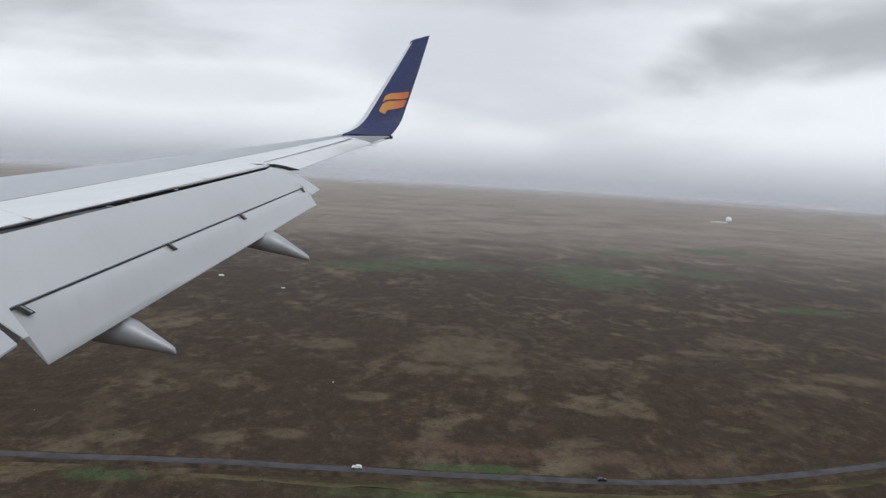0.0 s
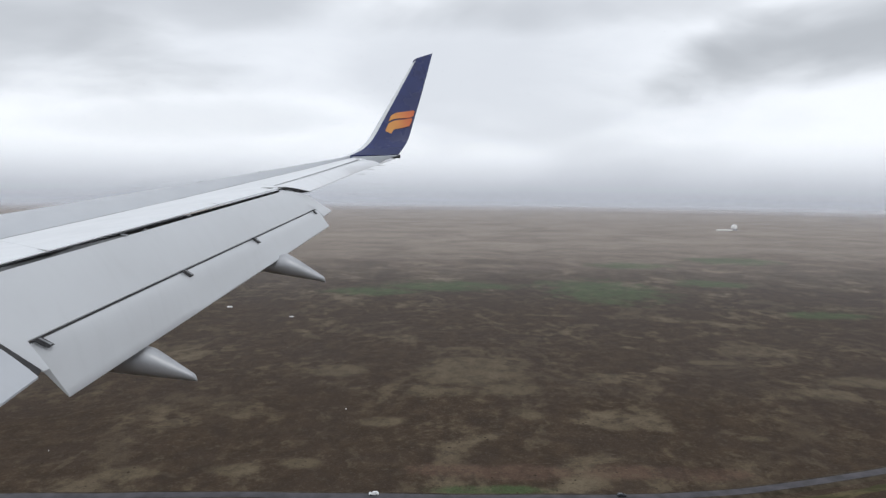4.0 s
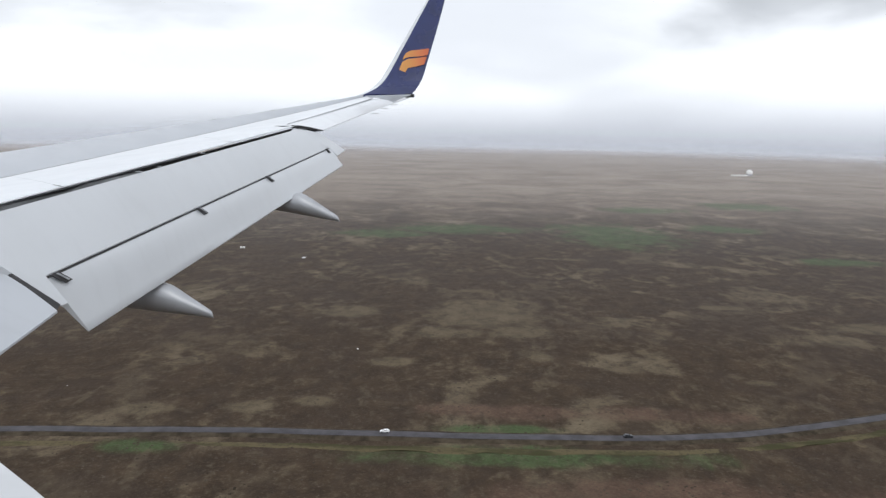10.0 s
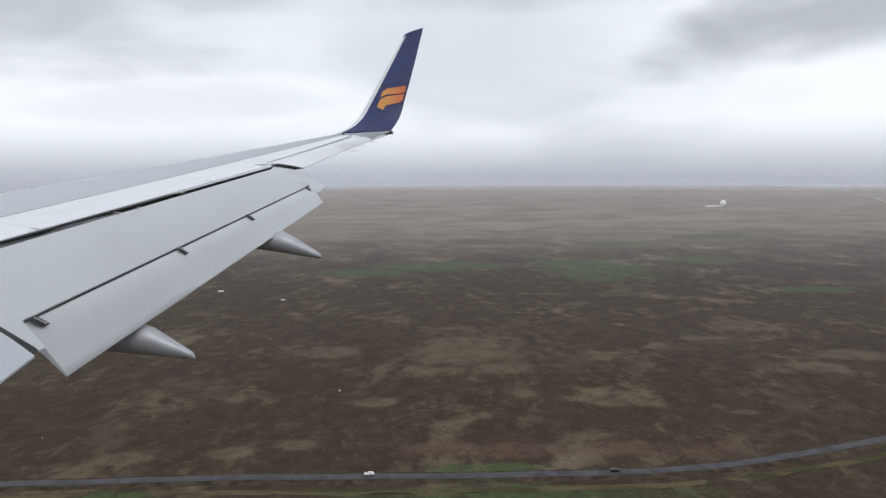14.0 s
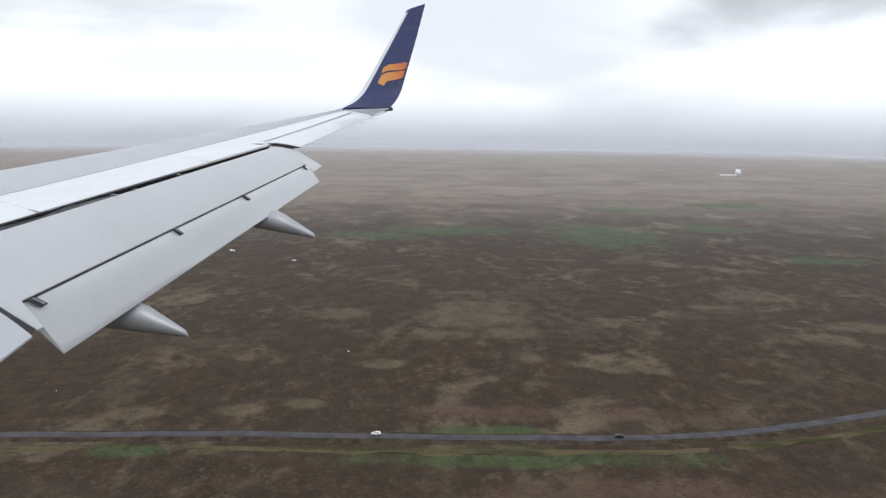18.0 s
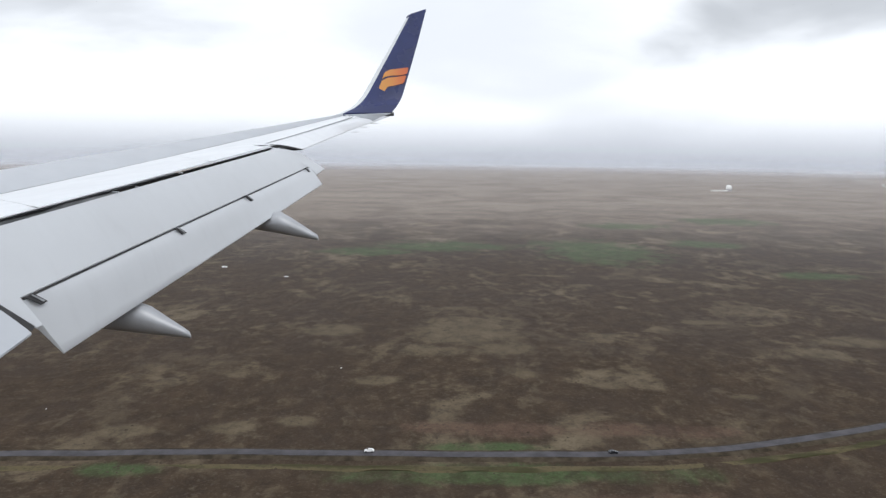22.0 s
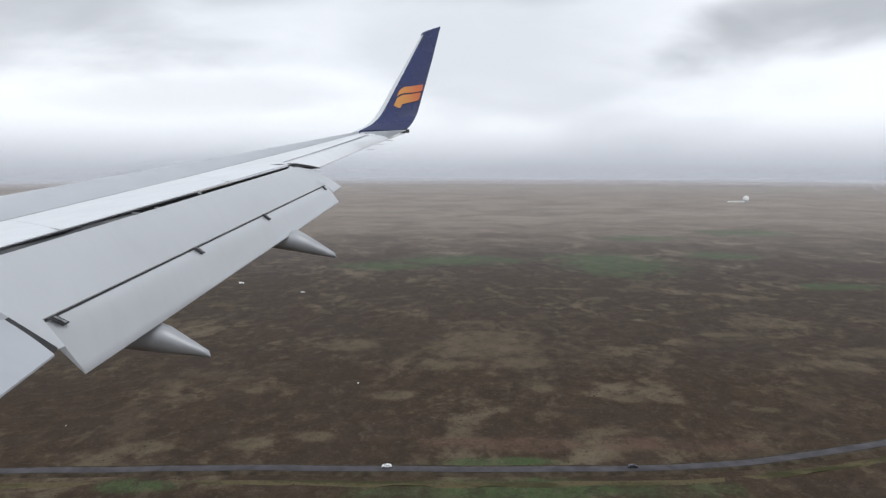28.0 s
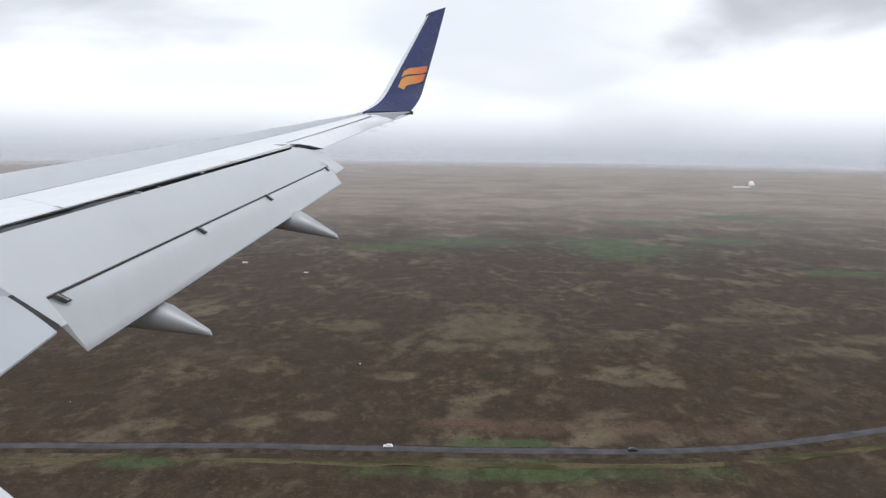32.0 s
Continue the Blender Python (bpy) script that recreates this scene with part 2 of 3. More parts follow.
    colour = n.mix(n.math("MULTIPLY", n.step(hollow, 0.43, 0.36, 0.0, 0.26), n.step(edge, 0.42, 0.55)), colour, (0.142, 0.114, 0.076))
    # coarse grain of cushions and stones
    grain = n.noise(at, 0.42, 3.0, 0.66, 0.2)
    colour = n.mix(n.math("MULTIPLY", n.step(grain, 0.53, 0.64, 0.0, 0.26), n.step(blot, 0.38, 0.56, 0.3, 1.0)), colour, (0.026, 0.019, 0.0135))
    colour = n.mix(n.math("MULTIPLY", n.step(grain, 0.44, 0.34, 0.0, 0.17), n.step(blot, 0.38, 0.56, 0.3, 1.0)), colour, (0.175, 0.145, 0.100))
    # worn trails and ditches wind over the moor
    trail = n.noise(n.add("ShaderNodeMapping", Vector=at, Location=(300.0, 80.0, 0.0)).outputs[0], 0.0052, 3.0, 0.5, 0.6)
    trail = n.step(n.math("ABSOLUTE", n.math("SUBTRACT", trail, 0.5)), 0.010, 0.0022)
    trail = n.math("MULTIPLY", trail, n.step(edge, 0.42, 0.60, 0.0, 0.35))
    colour = n.mix(trail, colour, (0.028, 0.020, 0.015))
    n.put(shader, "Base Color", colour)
    shader.inputs["Roughness"].default_value = 0.95
    shader.inputs["Specular IOR Level"].default_value = 0.15
    height = n.math("ADD", n.math("MULTIPLY", tuft, 1.0), n.math("MULTIPLY", fine, 0.3))
    bump(n, shader, height, 0.6, 1.2)


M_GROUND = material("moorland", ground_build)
M_ASPHALT = material("grey_asphalt", plain((0.060, 0.057, 0.064), 0.75, 0, 0.16, 0.12, 4.0))
M_GRAVEL = material("pale_gravel_road", plain((0.38, 0.36, 0.335), 0.85, 0, 0.16, 0.10, 3.0))
M_BANK = material("dark_road_bank", plain((0.056, 0.045, 0.032), 0.95, 0, 0.3, 0.15, 2.0))


def verge_build(n, shader):
    """Dry beige grass with green stretches."""
    at = place_of(n)
    broad, fine = n.noise(n.add("ShaderNodeMapping", Vector=at, Scale=(0.35, 1.0, 1.0)).outputs[0], 0.06, 4.0, 0.6), n.noise(at, 0.5, 4.0, 0.65)
    colour = n.mix(n.step(broad, 0.40, 0.56), (0.046, 0.046, 0.022), (0.098, 0.081, 0.046))
    n.put(shader, "Base Color", n.mix(n.step(fine, 0.45, 0.7, 0.0, 0.6), colour, (0.045, 0.035, 0.024)))
    shader.inputs["Roughness"].default_value = 0.95
    shader.inputs["Specular IOR Level"].default_value = 0.06
    bump(n, shader, fine, 0.4, 0.3)


M_VERGE = material("dry_verge_grass", verge_build)
M_TRACK = material("dark_soil_track", plain((0.060, 0.047, 0.036), 0.98, 0, 0.35, 0.03, 1.0))
M_LINE = material("white_road_paint", plain((0.62, 0.62, 0.60), 0.7, 0, 0.2, 0.5))
M_HEATHER = material("dark_heather", plain((0.064, 0.049, 0.037), 0.95, 0, 0.3, 0.05, 2.0))
M_MOSS = material("beige_moss", plain((0.068, 0.054, 0.041), 0.95, 0, 0.3, 0.03, 2.0))
M_DOME = material("white_dome_skin", plain((0.78, 0.78, 0.77), 0.5, 0, 0.05, 0.2))
M_WALL = material("white_house_wall", plain((0.72, 0.72, 0.70), 0.7, 0, 0.12, 0.02))
M_ROOF = material("grey_house_roof", plain((0.28, 0.28, 0.30), 0.6, 0, 0.2, 0.02))
M_ROOF_RED = material("rust_house_roof", plain((0.26, 0.10, 0.08), 0.6, 0, 0.2, 0.02))
M_GLASS = material("dark_window_glass", plain((0.03, 0.035, 0.04), 0.08, 0, 0.1, 1.0))
M_TYRE = material("black_tyre", plain((0.02, 0.02, 0.02), 0.85, 0, 0.2, 6.0))
M_CAR_DARK = material("dark_car_paint", plain((0.025, 0.027, 0.032), 0.25, 0, 0.08, 2.0))
M_CAR_WHITE = material("white_car_paint", plain((0.75, 0.75, 0.75), 0.25, 0, 0.05, 2.0))


def mist_material(name, radius, top, most, tint):
    """Haze drawn on a see-through shell: it thickens with the depth of air behind it, up to the skyline, and is gone in
    the clouds.
    """
    mat = bpy.data.materials.new(name)
    mat.use_nodes = True
    n = Nodes(mat.node_tree)
    at = place_of(n)
    part_of = n.add("ShaderNodeSeparateXYZ", Vector=at)
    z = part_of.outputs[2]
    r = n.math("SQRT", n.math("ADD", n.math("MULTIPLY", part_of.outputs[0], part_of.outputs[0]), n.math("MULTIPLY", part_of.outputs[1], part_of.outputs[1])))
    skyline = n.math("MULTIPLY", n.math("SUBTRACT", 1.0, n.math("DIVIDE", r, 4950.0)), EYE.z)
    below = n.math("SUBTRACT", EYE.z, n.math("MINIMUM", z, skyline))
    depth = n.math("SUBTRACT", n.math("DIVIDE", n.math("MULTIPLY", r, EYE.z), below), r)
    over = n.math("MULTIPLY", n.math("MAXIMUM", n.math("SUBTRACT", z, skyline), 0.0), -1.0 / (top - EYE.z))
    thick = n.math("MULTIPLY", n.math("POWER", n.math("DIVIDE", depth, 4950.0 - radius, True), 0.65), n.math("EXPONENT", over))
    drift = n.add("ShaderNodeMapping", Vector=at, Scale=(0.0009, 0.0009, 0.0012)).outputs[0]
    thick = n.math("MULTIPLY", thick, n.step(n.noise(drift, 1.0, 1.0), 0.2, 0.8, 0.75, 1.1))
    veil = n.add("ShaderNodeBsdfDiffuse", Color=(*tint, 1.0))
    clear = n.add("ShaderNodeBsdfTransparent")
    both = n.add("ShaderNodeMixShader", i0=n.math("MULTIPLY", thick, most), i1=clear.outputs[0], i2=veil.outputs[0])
    n.add("ShaderNodeOutputMaterial", Surface=both.outputs[0])
    return mat


# ---------------------------------------------------------------- helpers for meshes
def mesh_of(name, verts, faces, mat, smooth=False):
    data = bpy.data.meshes.new(name)
    data.from_pydata([tuple(v) for v in verts], [], faces)
    data.materials.append(mat)
    if smooth:
        data.polygons.foreach_set("use_smooth", [True] * len(data.polygons))
    data.update()
    return data


def part(name, source, mat, parent, label="", smooth=False):
    """One mesh object under a thing or a part; source: a bmesh, or (verts, faces)."""
    if isinstance(source, tuple):
        data = mesh_of(name, *source, mat, smooth)
    else:
        data = bpy.data.meshes.new(name)
        bmesh.ops.recalc_face_normals(source, faces=source.faces)
        source.to_mesh(data)
        source.free()
        data.materials.append(mat)
        if smooth:
            data.polygons.foreach_set("use_smooth", [True] * len(data.polygons))
    if smooth:
        data.set_sharp_from_angle(angle=radians(38))
    ob = new(name, data)
    ob.parent = parent
    if label:
        ob["label"] = label
    return ob


def thing(name, m, label, category, group="", kind=""):
    ob = new(name)
    ob.matrix_world = m
    return tagged(ob, label, category, group, kind)


def along(points, s):
    """The point at s (0 to 1) of a line through a few points, by their y."""
    pts = [Vector(p) for p in points]
    total = [0.0]
    for a, b in zip(pts, pts[1:]):
        total.append(total[-1] + (b - a).length)
    want = s * total[-1]
    for i in range(len(pts) - 1):
        if want <= total[i + 1] or i == len(pts) - 2:
            return pts[i].lerp(pts[i + 1], (want - total[i]) / (total[i + 1] - total[i]))


def loft(rows, closed=True, caps=True):
    """Faces that join rows of equal length; closed: each row is a ring."""
    verts = [v for row in rows for v in row]
    k, faces = len(rows[0]), []
    for i in range(len(rows) - 1):
        for j in range(k if closed else k - 1):
            a, b = i * k + j, i * k + (j + 1) % k
            faces.append((a, b, b + k, a + k))
    if caps and closed:
        faces.append(tuple(range(k))[::-1])
        faces.append(tuple(range(len(verts) - k, len(verts))))
    return verts, faces


def panel(front, back, spans, chords, camber, thick, nose=0.0):
    """A solid skin between a front and a back line, bulged upward by camber. nose: how far its front edge rolls down."""
    rows = []
    for i in range(spans + 1):
        a, b = along(front, i / spans), along(back, i / spans)
        top, low = [], []
        for j in range(chords + 1):
            c = j / chords
            p = a.lerp(b, c) + Vector((0, 0, camber * 4 * c * (1 - c)))
            t = thick * (1 - 0.75 * c)
            if nose and c < 0.3:
                p.z -= nose * (1 - c / 0.3) ** 2
            top.append(p)
            low.append(p - Vector((0, 0, t)))
        rows.append(top + low[::-1])
    return loft(rows)


def box(bm, size, at, bevel=0.0, turn=None):
    made = bmesh.ops.create_cube(bm, size=1.0)["verts"]
    bmesh.ops.scale(bm, vec=size, verts=made)
    if bevel:
        edges = list({e for v in made for e in v.link_edges})
        made = bmesh.ops.bevel(bm, geom=edges, offset=bevel, segments=2, affect="EDGES")["verts"]
    if turn:
        bmesh.ops.rotate(bm, cent=(0, 0, 0), matrix=turn, verts=made)
    bmesh.ops.translate(bm, vec=at, verts=made)
    return bm


# ---------------------------------------------------------------- the land
def rise(x, y):
    """The height of the ground."""
    fade = max(0.0, 1.0 - math.hypot(x, y) / 1500.0)
    return fade * (1.1 * noise.noise(Vector((x / 90, y / 90, 0))) + 0.5 * noise.noise(Vector((x / 33, y / 33, 5))))


def make_ground():
    rings, spokes = 230, 540
    verts, faces = [(0.0, 0.0, rise(0, 0))], []
    for i in range(rings):
        r = 60 * (4950 / 60) ** (i / (rings - 1))
        for j in range(spokes):
            a = 2 * math.pi * j / spokes
            x, y = r * math.cos(a), r * math.sin(a)
            verts.append((x, y, rise(x, y)))
    for j in range(spokes):
        faces.append((0, 1 + j, 1 + (j + 1) % spokes))
    for i in range(rings - 1):
        for j in range(spokes):
            a, b = 1 + i * spokes + j, 1 + i * spokes + (j + 1) % spokes
            faces.append((a, a + spokes, b + spokes, b))
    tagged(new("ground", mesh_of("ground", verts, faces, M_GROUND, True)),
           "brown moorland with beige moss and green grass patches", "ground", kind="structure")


make_ground()


def smooth_line(points, every):
    """Points at even steps along a soft curve through the given ones."""
    pts = [Vector((*p, 0)) for p in points]
    out = []
    for i in range(len(pts) - 1):
        p0, p1, p2, p3 = pts[max(0, i - 1)], pts[i], pts[i + 1], pts[min(len(pts) - 1, i + 2)]
        count = max(2, int((p2 - p1).length / every))
        for k in range(count):
            t = k / count
            out.append(0.5 * (2 * p1 + (p2 - p0) * t + (2 * p0 - 5 * p1 + 4 * p2 - p3) * t * t + (3 * p1 - p0 - 3 * p2 + p3) * t ** 3))
    out.append(pts[-1])
    return out


def ribbon(line, offsets, wobble=0.0):
    """Rows across a line: (sideways, above the ground) for each vertex. wobble: unevenness of the outer edges."""
    verts, faces, k = [], [], len(offsets)
    for i, p in enumerate(line):
        way = (line[min(i + 1, len(line) - 1)] - line[max(i - 1, 0)]).normalized()
        side = Vector((way.y, -way.x, 0))
        base = rise(p.x, p.y)
        for j, (s, h) in enumerate(offsets):
            if wobble and j in (0, k - 1):
                s += wobble * noise.noise(Vector((p.x / 14, p.y / 14, j * 7.0)))
            q = p + side * s
            verts.append((q.x, q.y, base + h if h > 0 else rise(q.x, q.y) + h))
    for i in range(len(line) - 1):
        for j in range(k - 1):
            a = i * k + j
            faces.append((a, a + 1, a + k + 1, a + k))
    return verts, faces


def road(name, points, half, mat, label, every=6.0, line_at=(), bank=None):
    ob = thing(name, Matrix(), label, "road", kind="structure")
    line = smooth_line(points, every)
    part("road_bank", ribbon(line, [(-half - 5.0, -0.7), (-half - 1.4, 0.76), (half + 1.4, 0.76), (half + 5.5, -0.7)], 1.0), bank or M_BANK, ob, "earth bank")
    part("carriageway", ribbon(line, [(-half, 0.84), (-half * 0.3, 0.92), (half * 0.3, 0.92), (half, 0.84)]), mat, ob)
    for s in line_at:
        part("edge_line", ribbon(line, [(s - 0.12, 0.93), (s + 0.12, 0.93)]), M_LINE, ob, "painted white edge line")
    return ob


PAVED = [(-1405, 236), (-1149, 250), (-649, 300), (-330, 324), (-201, 329), (-100, 332), (0, 331), (80, 331), (119, 336), (161, 345), (214, 362),
         (282, 390), (354, 426), (403, 458)]
PALE_ROAD = [(403, 458), (449, 495), (505, 557), (563, 631), (621, 721), (724, 928), (876, 1199), (1160, 1739), (1675, 2797), (1765, 2960),
             (1880, 3330), (2060, 3700), (2330, 4150)]
SIDE_ROAD = [(451, 490), (457, 463), (463, 418), (460, 378), (450, 334), (435, 296), (401, 230), (351, 150)]
END_ROAD = [(-1434, 40), (-1410, 112), (-1405, 146), (-1411, 206), (-1412, 250), (-1421, 336), (-1432, 450), (-1444, 570), (-1461, 614)]
road("road", PAVED, 3.0, M_ASPHALT, "grey asphalt road curving across the brown moor")
road("road", PALE_ROAD, 3.4, M_GRAVEL, "pale straight road running to the distant town", bank=M_VERGE)
road("road", SIDE_ROAD, 2.6, M_ASPHALT, "narrow curved asphalt side road with a white edge line", line_at=(2.3,))
road("road", END_ROAD, 3.8, M_GRAVEL, "pale grey straight road with a turning loop")


def make_junction():
    verts = [(433, 484, 0.95), (452, 496, 0.95), (460, 503, 0.95), (460.5, 472, 0.95), (454, 472, 0.95), (447, 480, 0.95)]
    verts = [(x, y, z + rise(x, y)) for x, y, z in verts]
    tagged(new("pavement", mesh_of("pavement", verts, [tuple(range(len(verts)))], M_GRAVEL)),
           "pale concrete apron where the side road joins", "pavement", kind="structure")


make_junction()
for name, points, sides, mat, label in (
        ("verge", PAVED, (11.0, 17.5), M_VERGE, "strip of yellowish dry grass beside the road"),
        ("verge", PALE_ROAD[1:8], (-16.0, -10.0), M_VERGE, "strip of yellowish dry grass beside the pale road")):
    line = smooth_line(points, 8.0)
    tagged(new(name, mesh_of(name, *ribbon(line, [(sides[0], -0.15), (sides[0] * 0.8 + sides[1] * 0.2, 0.16), (sides[0] * 0.2 + sides[1] * 0.8, 0.16), (sides[1], -0.15)], 3.5), mat)), label, "verge", kind="structure")
TRACKS = [[(-900, 560), (-760, 585), (-600, 640), (-470, 655), (-340, 640), (-250, 690)]]
for points in TRACKS:
    line = smooth_line(points, 6.0)
    tagged(new("dirt_track", mesh_of("dirt_track", *ribbon(line, [(-5, -0.15), (-2.5, 0.22), (2.5, 0.22), (5, -0.15)], 3.0), M_TRACK)),
           "dark worn soil track across the moss", "track", kind="structure")


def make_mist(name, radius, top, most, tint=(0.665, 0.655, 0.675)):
    # the haze shell leans back, so that the sky lights it
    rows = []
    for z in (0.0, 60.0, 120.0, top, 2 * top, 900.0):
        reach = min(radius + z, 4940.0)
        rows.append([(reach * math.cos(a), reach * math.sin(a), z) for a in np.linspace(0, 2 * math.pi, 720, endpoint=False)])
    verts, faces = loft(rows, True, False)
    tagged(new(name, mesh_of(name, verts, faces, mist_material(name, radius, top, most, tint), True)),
           "see-through shell drawing thin grey haze over the far moor", "mist", kind="structure")


# tinted see-through shells around the seat stand in for haze in the air
make_mist("backdrop_haze_shell_1", 500.0, 158.0, 0.18)
make_mist("backdrop_haze_shell_2", 900.0, 164.0, 0.17)
make_mist("backdrop_haze_shell_3", 2900.0, 190.0, 0.14, (0.52, 0.53, 0.56))
make_mist("backdrop_haze_shell_4", 4000.0, 172.0, 0.60, (0.40, 0.42, 0.465))


# ---------------------------------------------------------------- the wing, in metres from the window
wing = thing("airliner_wing", Matrix.Translation(EYE) @ pose(0, 0, 0, -0.27, 0.42, 0), "white and grey airliner wing with lowered flaps and blue winglet", "wing")


def stretch(points, to_y):
    """The line, carried on inboard to the root."""
    a, b = Vector(points[0]), Vector(points[1])
    return [a + (a - b) * ((a.y - to_y) / (b.y - a.y))] + list(points)


LEAD = stretch([(-5.98, 10.32, -0.481), (-4.24, 13.10, -0.012), (-1.82, 17.00, 0.656)], 2.0)
HINGE = stretch([(-5.50, 9.47, -0.768), (-4.25, 11.91, -0.324), (-1.82, 17.00, 0.607)], 2.0)
TRAIL = stretch([(-4.24, 7.28, -0.830), (-3.59, 9.08, -0.549), (-2.45, 12.32, -0.047)], 2.0)


def at_y(points, y):
    """The point of a line at y."""
    pts = [Vector(p) for p in points]
    for a, b in zip(pts, pts[1:]):
        if y <= b.y or b is pts[-1]:
            return a.lerp(b, (y - a.y) / (b.y - a.y))


# upper skin ahead of the spoilers
part("upper_skin", panel(LEAD, HINGE, 24, 8, 0.02, 0.14, 0.015), M_GREY, wing, "grey upper wing skin", True)
# slat joints along the leading edge
for y in (10.9, 12.1, 13.3, 14.5, 15.6):
    bm = bmesh.new()
    p = at_y(LEAD, y)
    box(bm, (0.045, 0.012, 0.012), p + Vector((0.08, 0, 0.003)), 0.003)
    part("slat_joint", bm, M_FAIR, wing, "small raised slat joint")
# lower skin, and the bay behind the spoilers, its shade painted near-black
LOW_A = [(x + 0.25, y, z - 0.35) for x, y, z in LEAD]
LOW_B = [(x - 0.45, y, z - 0.42) for x, y, z in TRAIL]
LOW_A = [Vector(LOW_A[0]), Vector(LOW_A[1]), at_y(LOW_A, 12.4)]
LOW_B = [Vector(p) for p in LOW_B]
part("lower_skin", panel(LOW_A, LOW_B, 16, 4, -0.05, 0.03), M_GREY, wing, "grey lower wing skin")
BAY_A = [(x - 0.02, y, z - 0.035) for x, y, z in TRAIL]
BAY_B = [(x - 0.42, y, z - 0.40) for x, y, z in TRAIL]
part("flap_bay", panel(BAY_B, BAY_A, 16, 3, 0.0, 0.02), M_DARK, wing, "open bay behind the spoilers, its shade painted black")

# spoilers, one by one, with a narrow gap between them
SPLITS = [(2.0, 3.2), (5.1, 6.6), (7.94, 9.53), (10.73, 12.27), (12.30, 13.74)]
for (t0, h0), (t1, h1) in zip(SPLITS, SPLITS[1:]):
    g = 0.003
    front = [at_y(HINGE, h0 + g), at_y(HINGE, (h0 + h1) / 2), at_y(HINGE, h1 - g)]
    back = [at_y(TRAIL, t0 + g), at_y(TRAIL, (t0 + t1) / 2), at_y(TRAIL, t1 - g)]
    front = [p + Vector((0.025, 0, 0.004)) for p in front]
    part("spoiler", panel(front, back, 10, 6, 0.012, 0.045), M_WHITE, wing, "white spoiler panel lying flat", True)
    # a dark joint between neighbours
    a, b = at_y(HINGE, h1), at_y(TRAIL, t1)
    a = a.lerp(b, 0.5)
    verts = [a + Vector((0, -0.008, 0.005)), a + Vector((0, 0.008, 0.005)), b + Vector((0, 0.018, 0.005)), b + Vector((0, -0.018, 0.005))]
    if t1 < 12:
        part("spoiler_joint", (verts, [(0, 1, 2, 3)]), M_SEAL, wing, "dark joint between spoilers")
# hinge line seal
part("hinge_seal", panel([Vector(p) + Vector((0, 0, 0.004)) for p in HINGE], [Vector(p) + Vector((0.013, 0, 0.006)) for p in HINGE], 24, 1, 0, 0.02), M_BRACKET, wing, "dark line of the spoiler hinge")

# outer trailing edge with the aileron
OUT_A = [at_y(HINGE, 13.76), at_y(HINGE, 15.5), (-1.82, 17.0, 0.617)]
OUT_B = [(-2.45, 12.32, -0.045), (-2.02, 14.4, 0.262), (-1.62, 16.3, 0.545)]
OUT_C = [(-2.09, 12.73, -0.112), (-1.56, 15.60, 0.287), (-0.86, 16.86, 0.617)]
part("outer_panel", panel(OUT_A, OUT_B, 14, 4, 0.010, 0.06), M_WHITE, wing, "white fixed outer wing panel", True)
part("aileron", panel([Vector(p) + Vector((0.0, 0, -0.002)) for p in OUT_B], OUT_C, 14, 4, 0.012, 0.05), M_WHITE, wing, "white aileron", True)
JOINT = [along(OUT_A, k / 4).lerp(along(OUT_B, k / 4), 0.80 + 0.05 * k) + Vector((0, 0, 0.014)) for k in range(5)]
part("aileron_joint", panel(JOINT, [p + Vector((0.035, 0, 0.002)) for p in JOINT], 12, 1, 0, 0.012), M_JOINT, wing, "grey aileron hinge line")
# wedge that closes the outer end of the flap bay, near-black for its shade
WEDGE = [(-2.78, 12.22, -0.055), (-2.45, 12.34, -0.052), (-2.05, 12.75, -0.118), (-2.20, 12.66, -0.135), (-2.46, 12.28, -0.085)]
part("bay_end", ([Vector(p) for p in WEDGE], [tuple(range(5))]), M_DARK, wing, "end of the flap bay, its shade painted black")
# mouth of the bay where the aileron begins, a black strip put in as shade
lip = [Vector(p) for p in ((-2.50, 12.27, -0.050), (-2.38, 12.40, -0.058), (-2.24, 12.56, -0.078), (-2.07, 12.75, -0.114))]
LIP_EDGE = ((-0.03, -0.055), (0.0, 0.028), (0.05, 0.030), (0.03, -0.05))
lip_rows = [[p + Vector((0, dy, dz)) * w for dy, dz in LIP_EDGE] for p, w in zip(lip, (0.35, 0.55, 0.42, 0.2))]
part("bay_end_shade", loft(lip_rows), M_DARK, wing, "wedge of painted shade at the end of the flap bay")
for p in ((-1.48, 15.40, 0.228), (-1.33, 15.90, 0.340), (-1.16, 16.40, 0.434)):
    bm = bmesh.new()
    box(bm, (0.15, 0.010, 0.008), Vector(p), 0.002)
    part("static_wick", bm, M_BRACKET, wing, "thin static discharge wick")

# ---- main flap: nose under the spoilers, upper face down to the slot, with tabs past both ends of the rear flap
PAIRS = [((-4.455, 6.67, -0.998), (-3.632, 7.093, -1.774), 2, 0.0), ((-4.40, 6.80, -0.982), (-3.61, 7.157, -1.762), 1, 0.005),
         ((-4.37, 6.89, -0.967), (-3.81, 7.16, -1.506), 9, 0.02), ((-3.55, 8.98, -0.615), (-3.18, 9.02, -1.124), 16, 0.045),
         ((-2.43, 12.22, -0.112), (-1.96, 12.61, -0.386), 1, 0.03), ((-2.30, 12.47, -0.111), (-1.825, 12.645, -0.507), 3, 0.015),
         ((-2.095, 12.73, -0.177), (-1.736, 12.96, -0.424), 0, 0.0)]


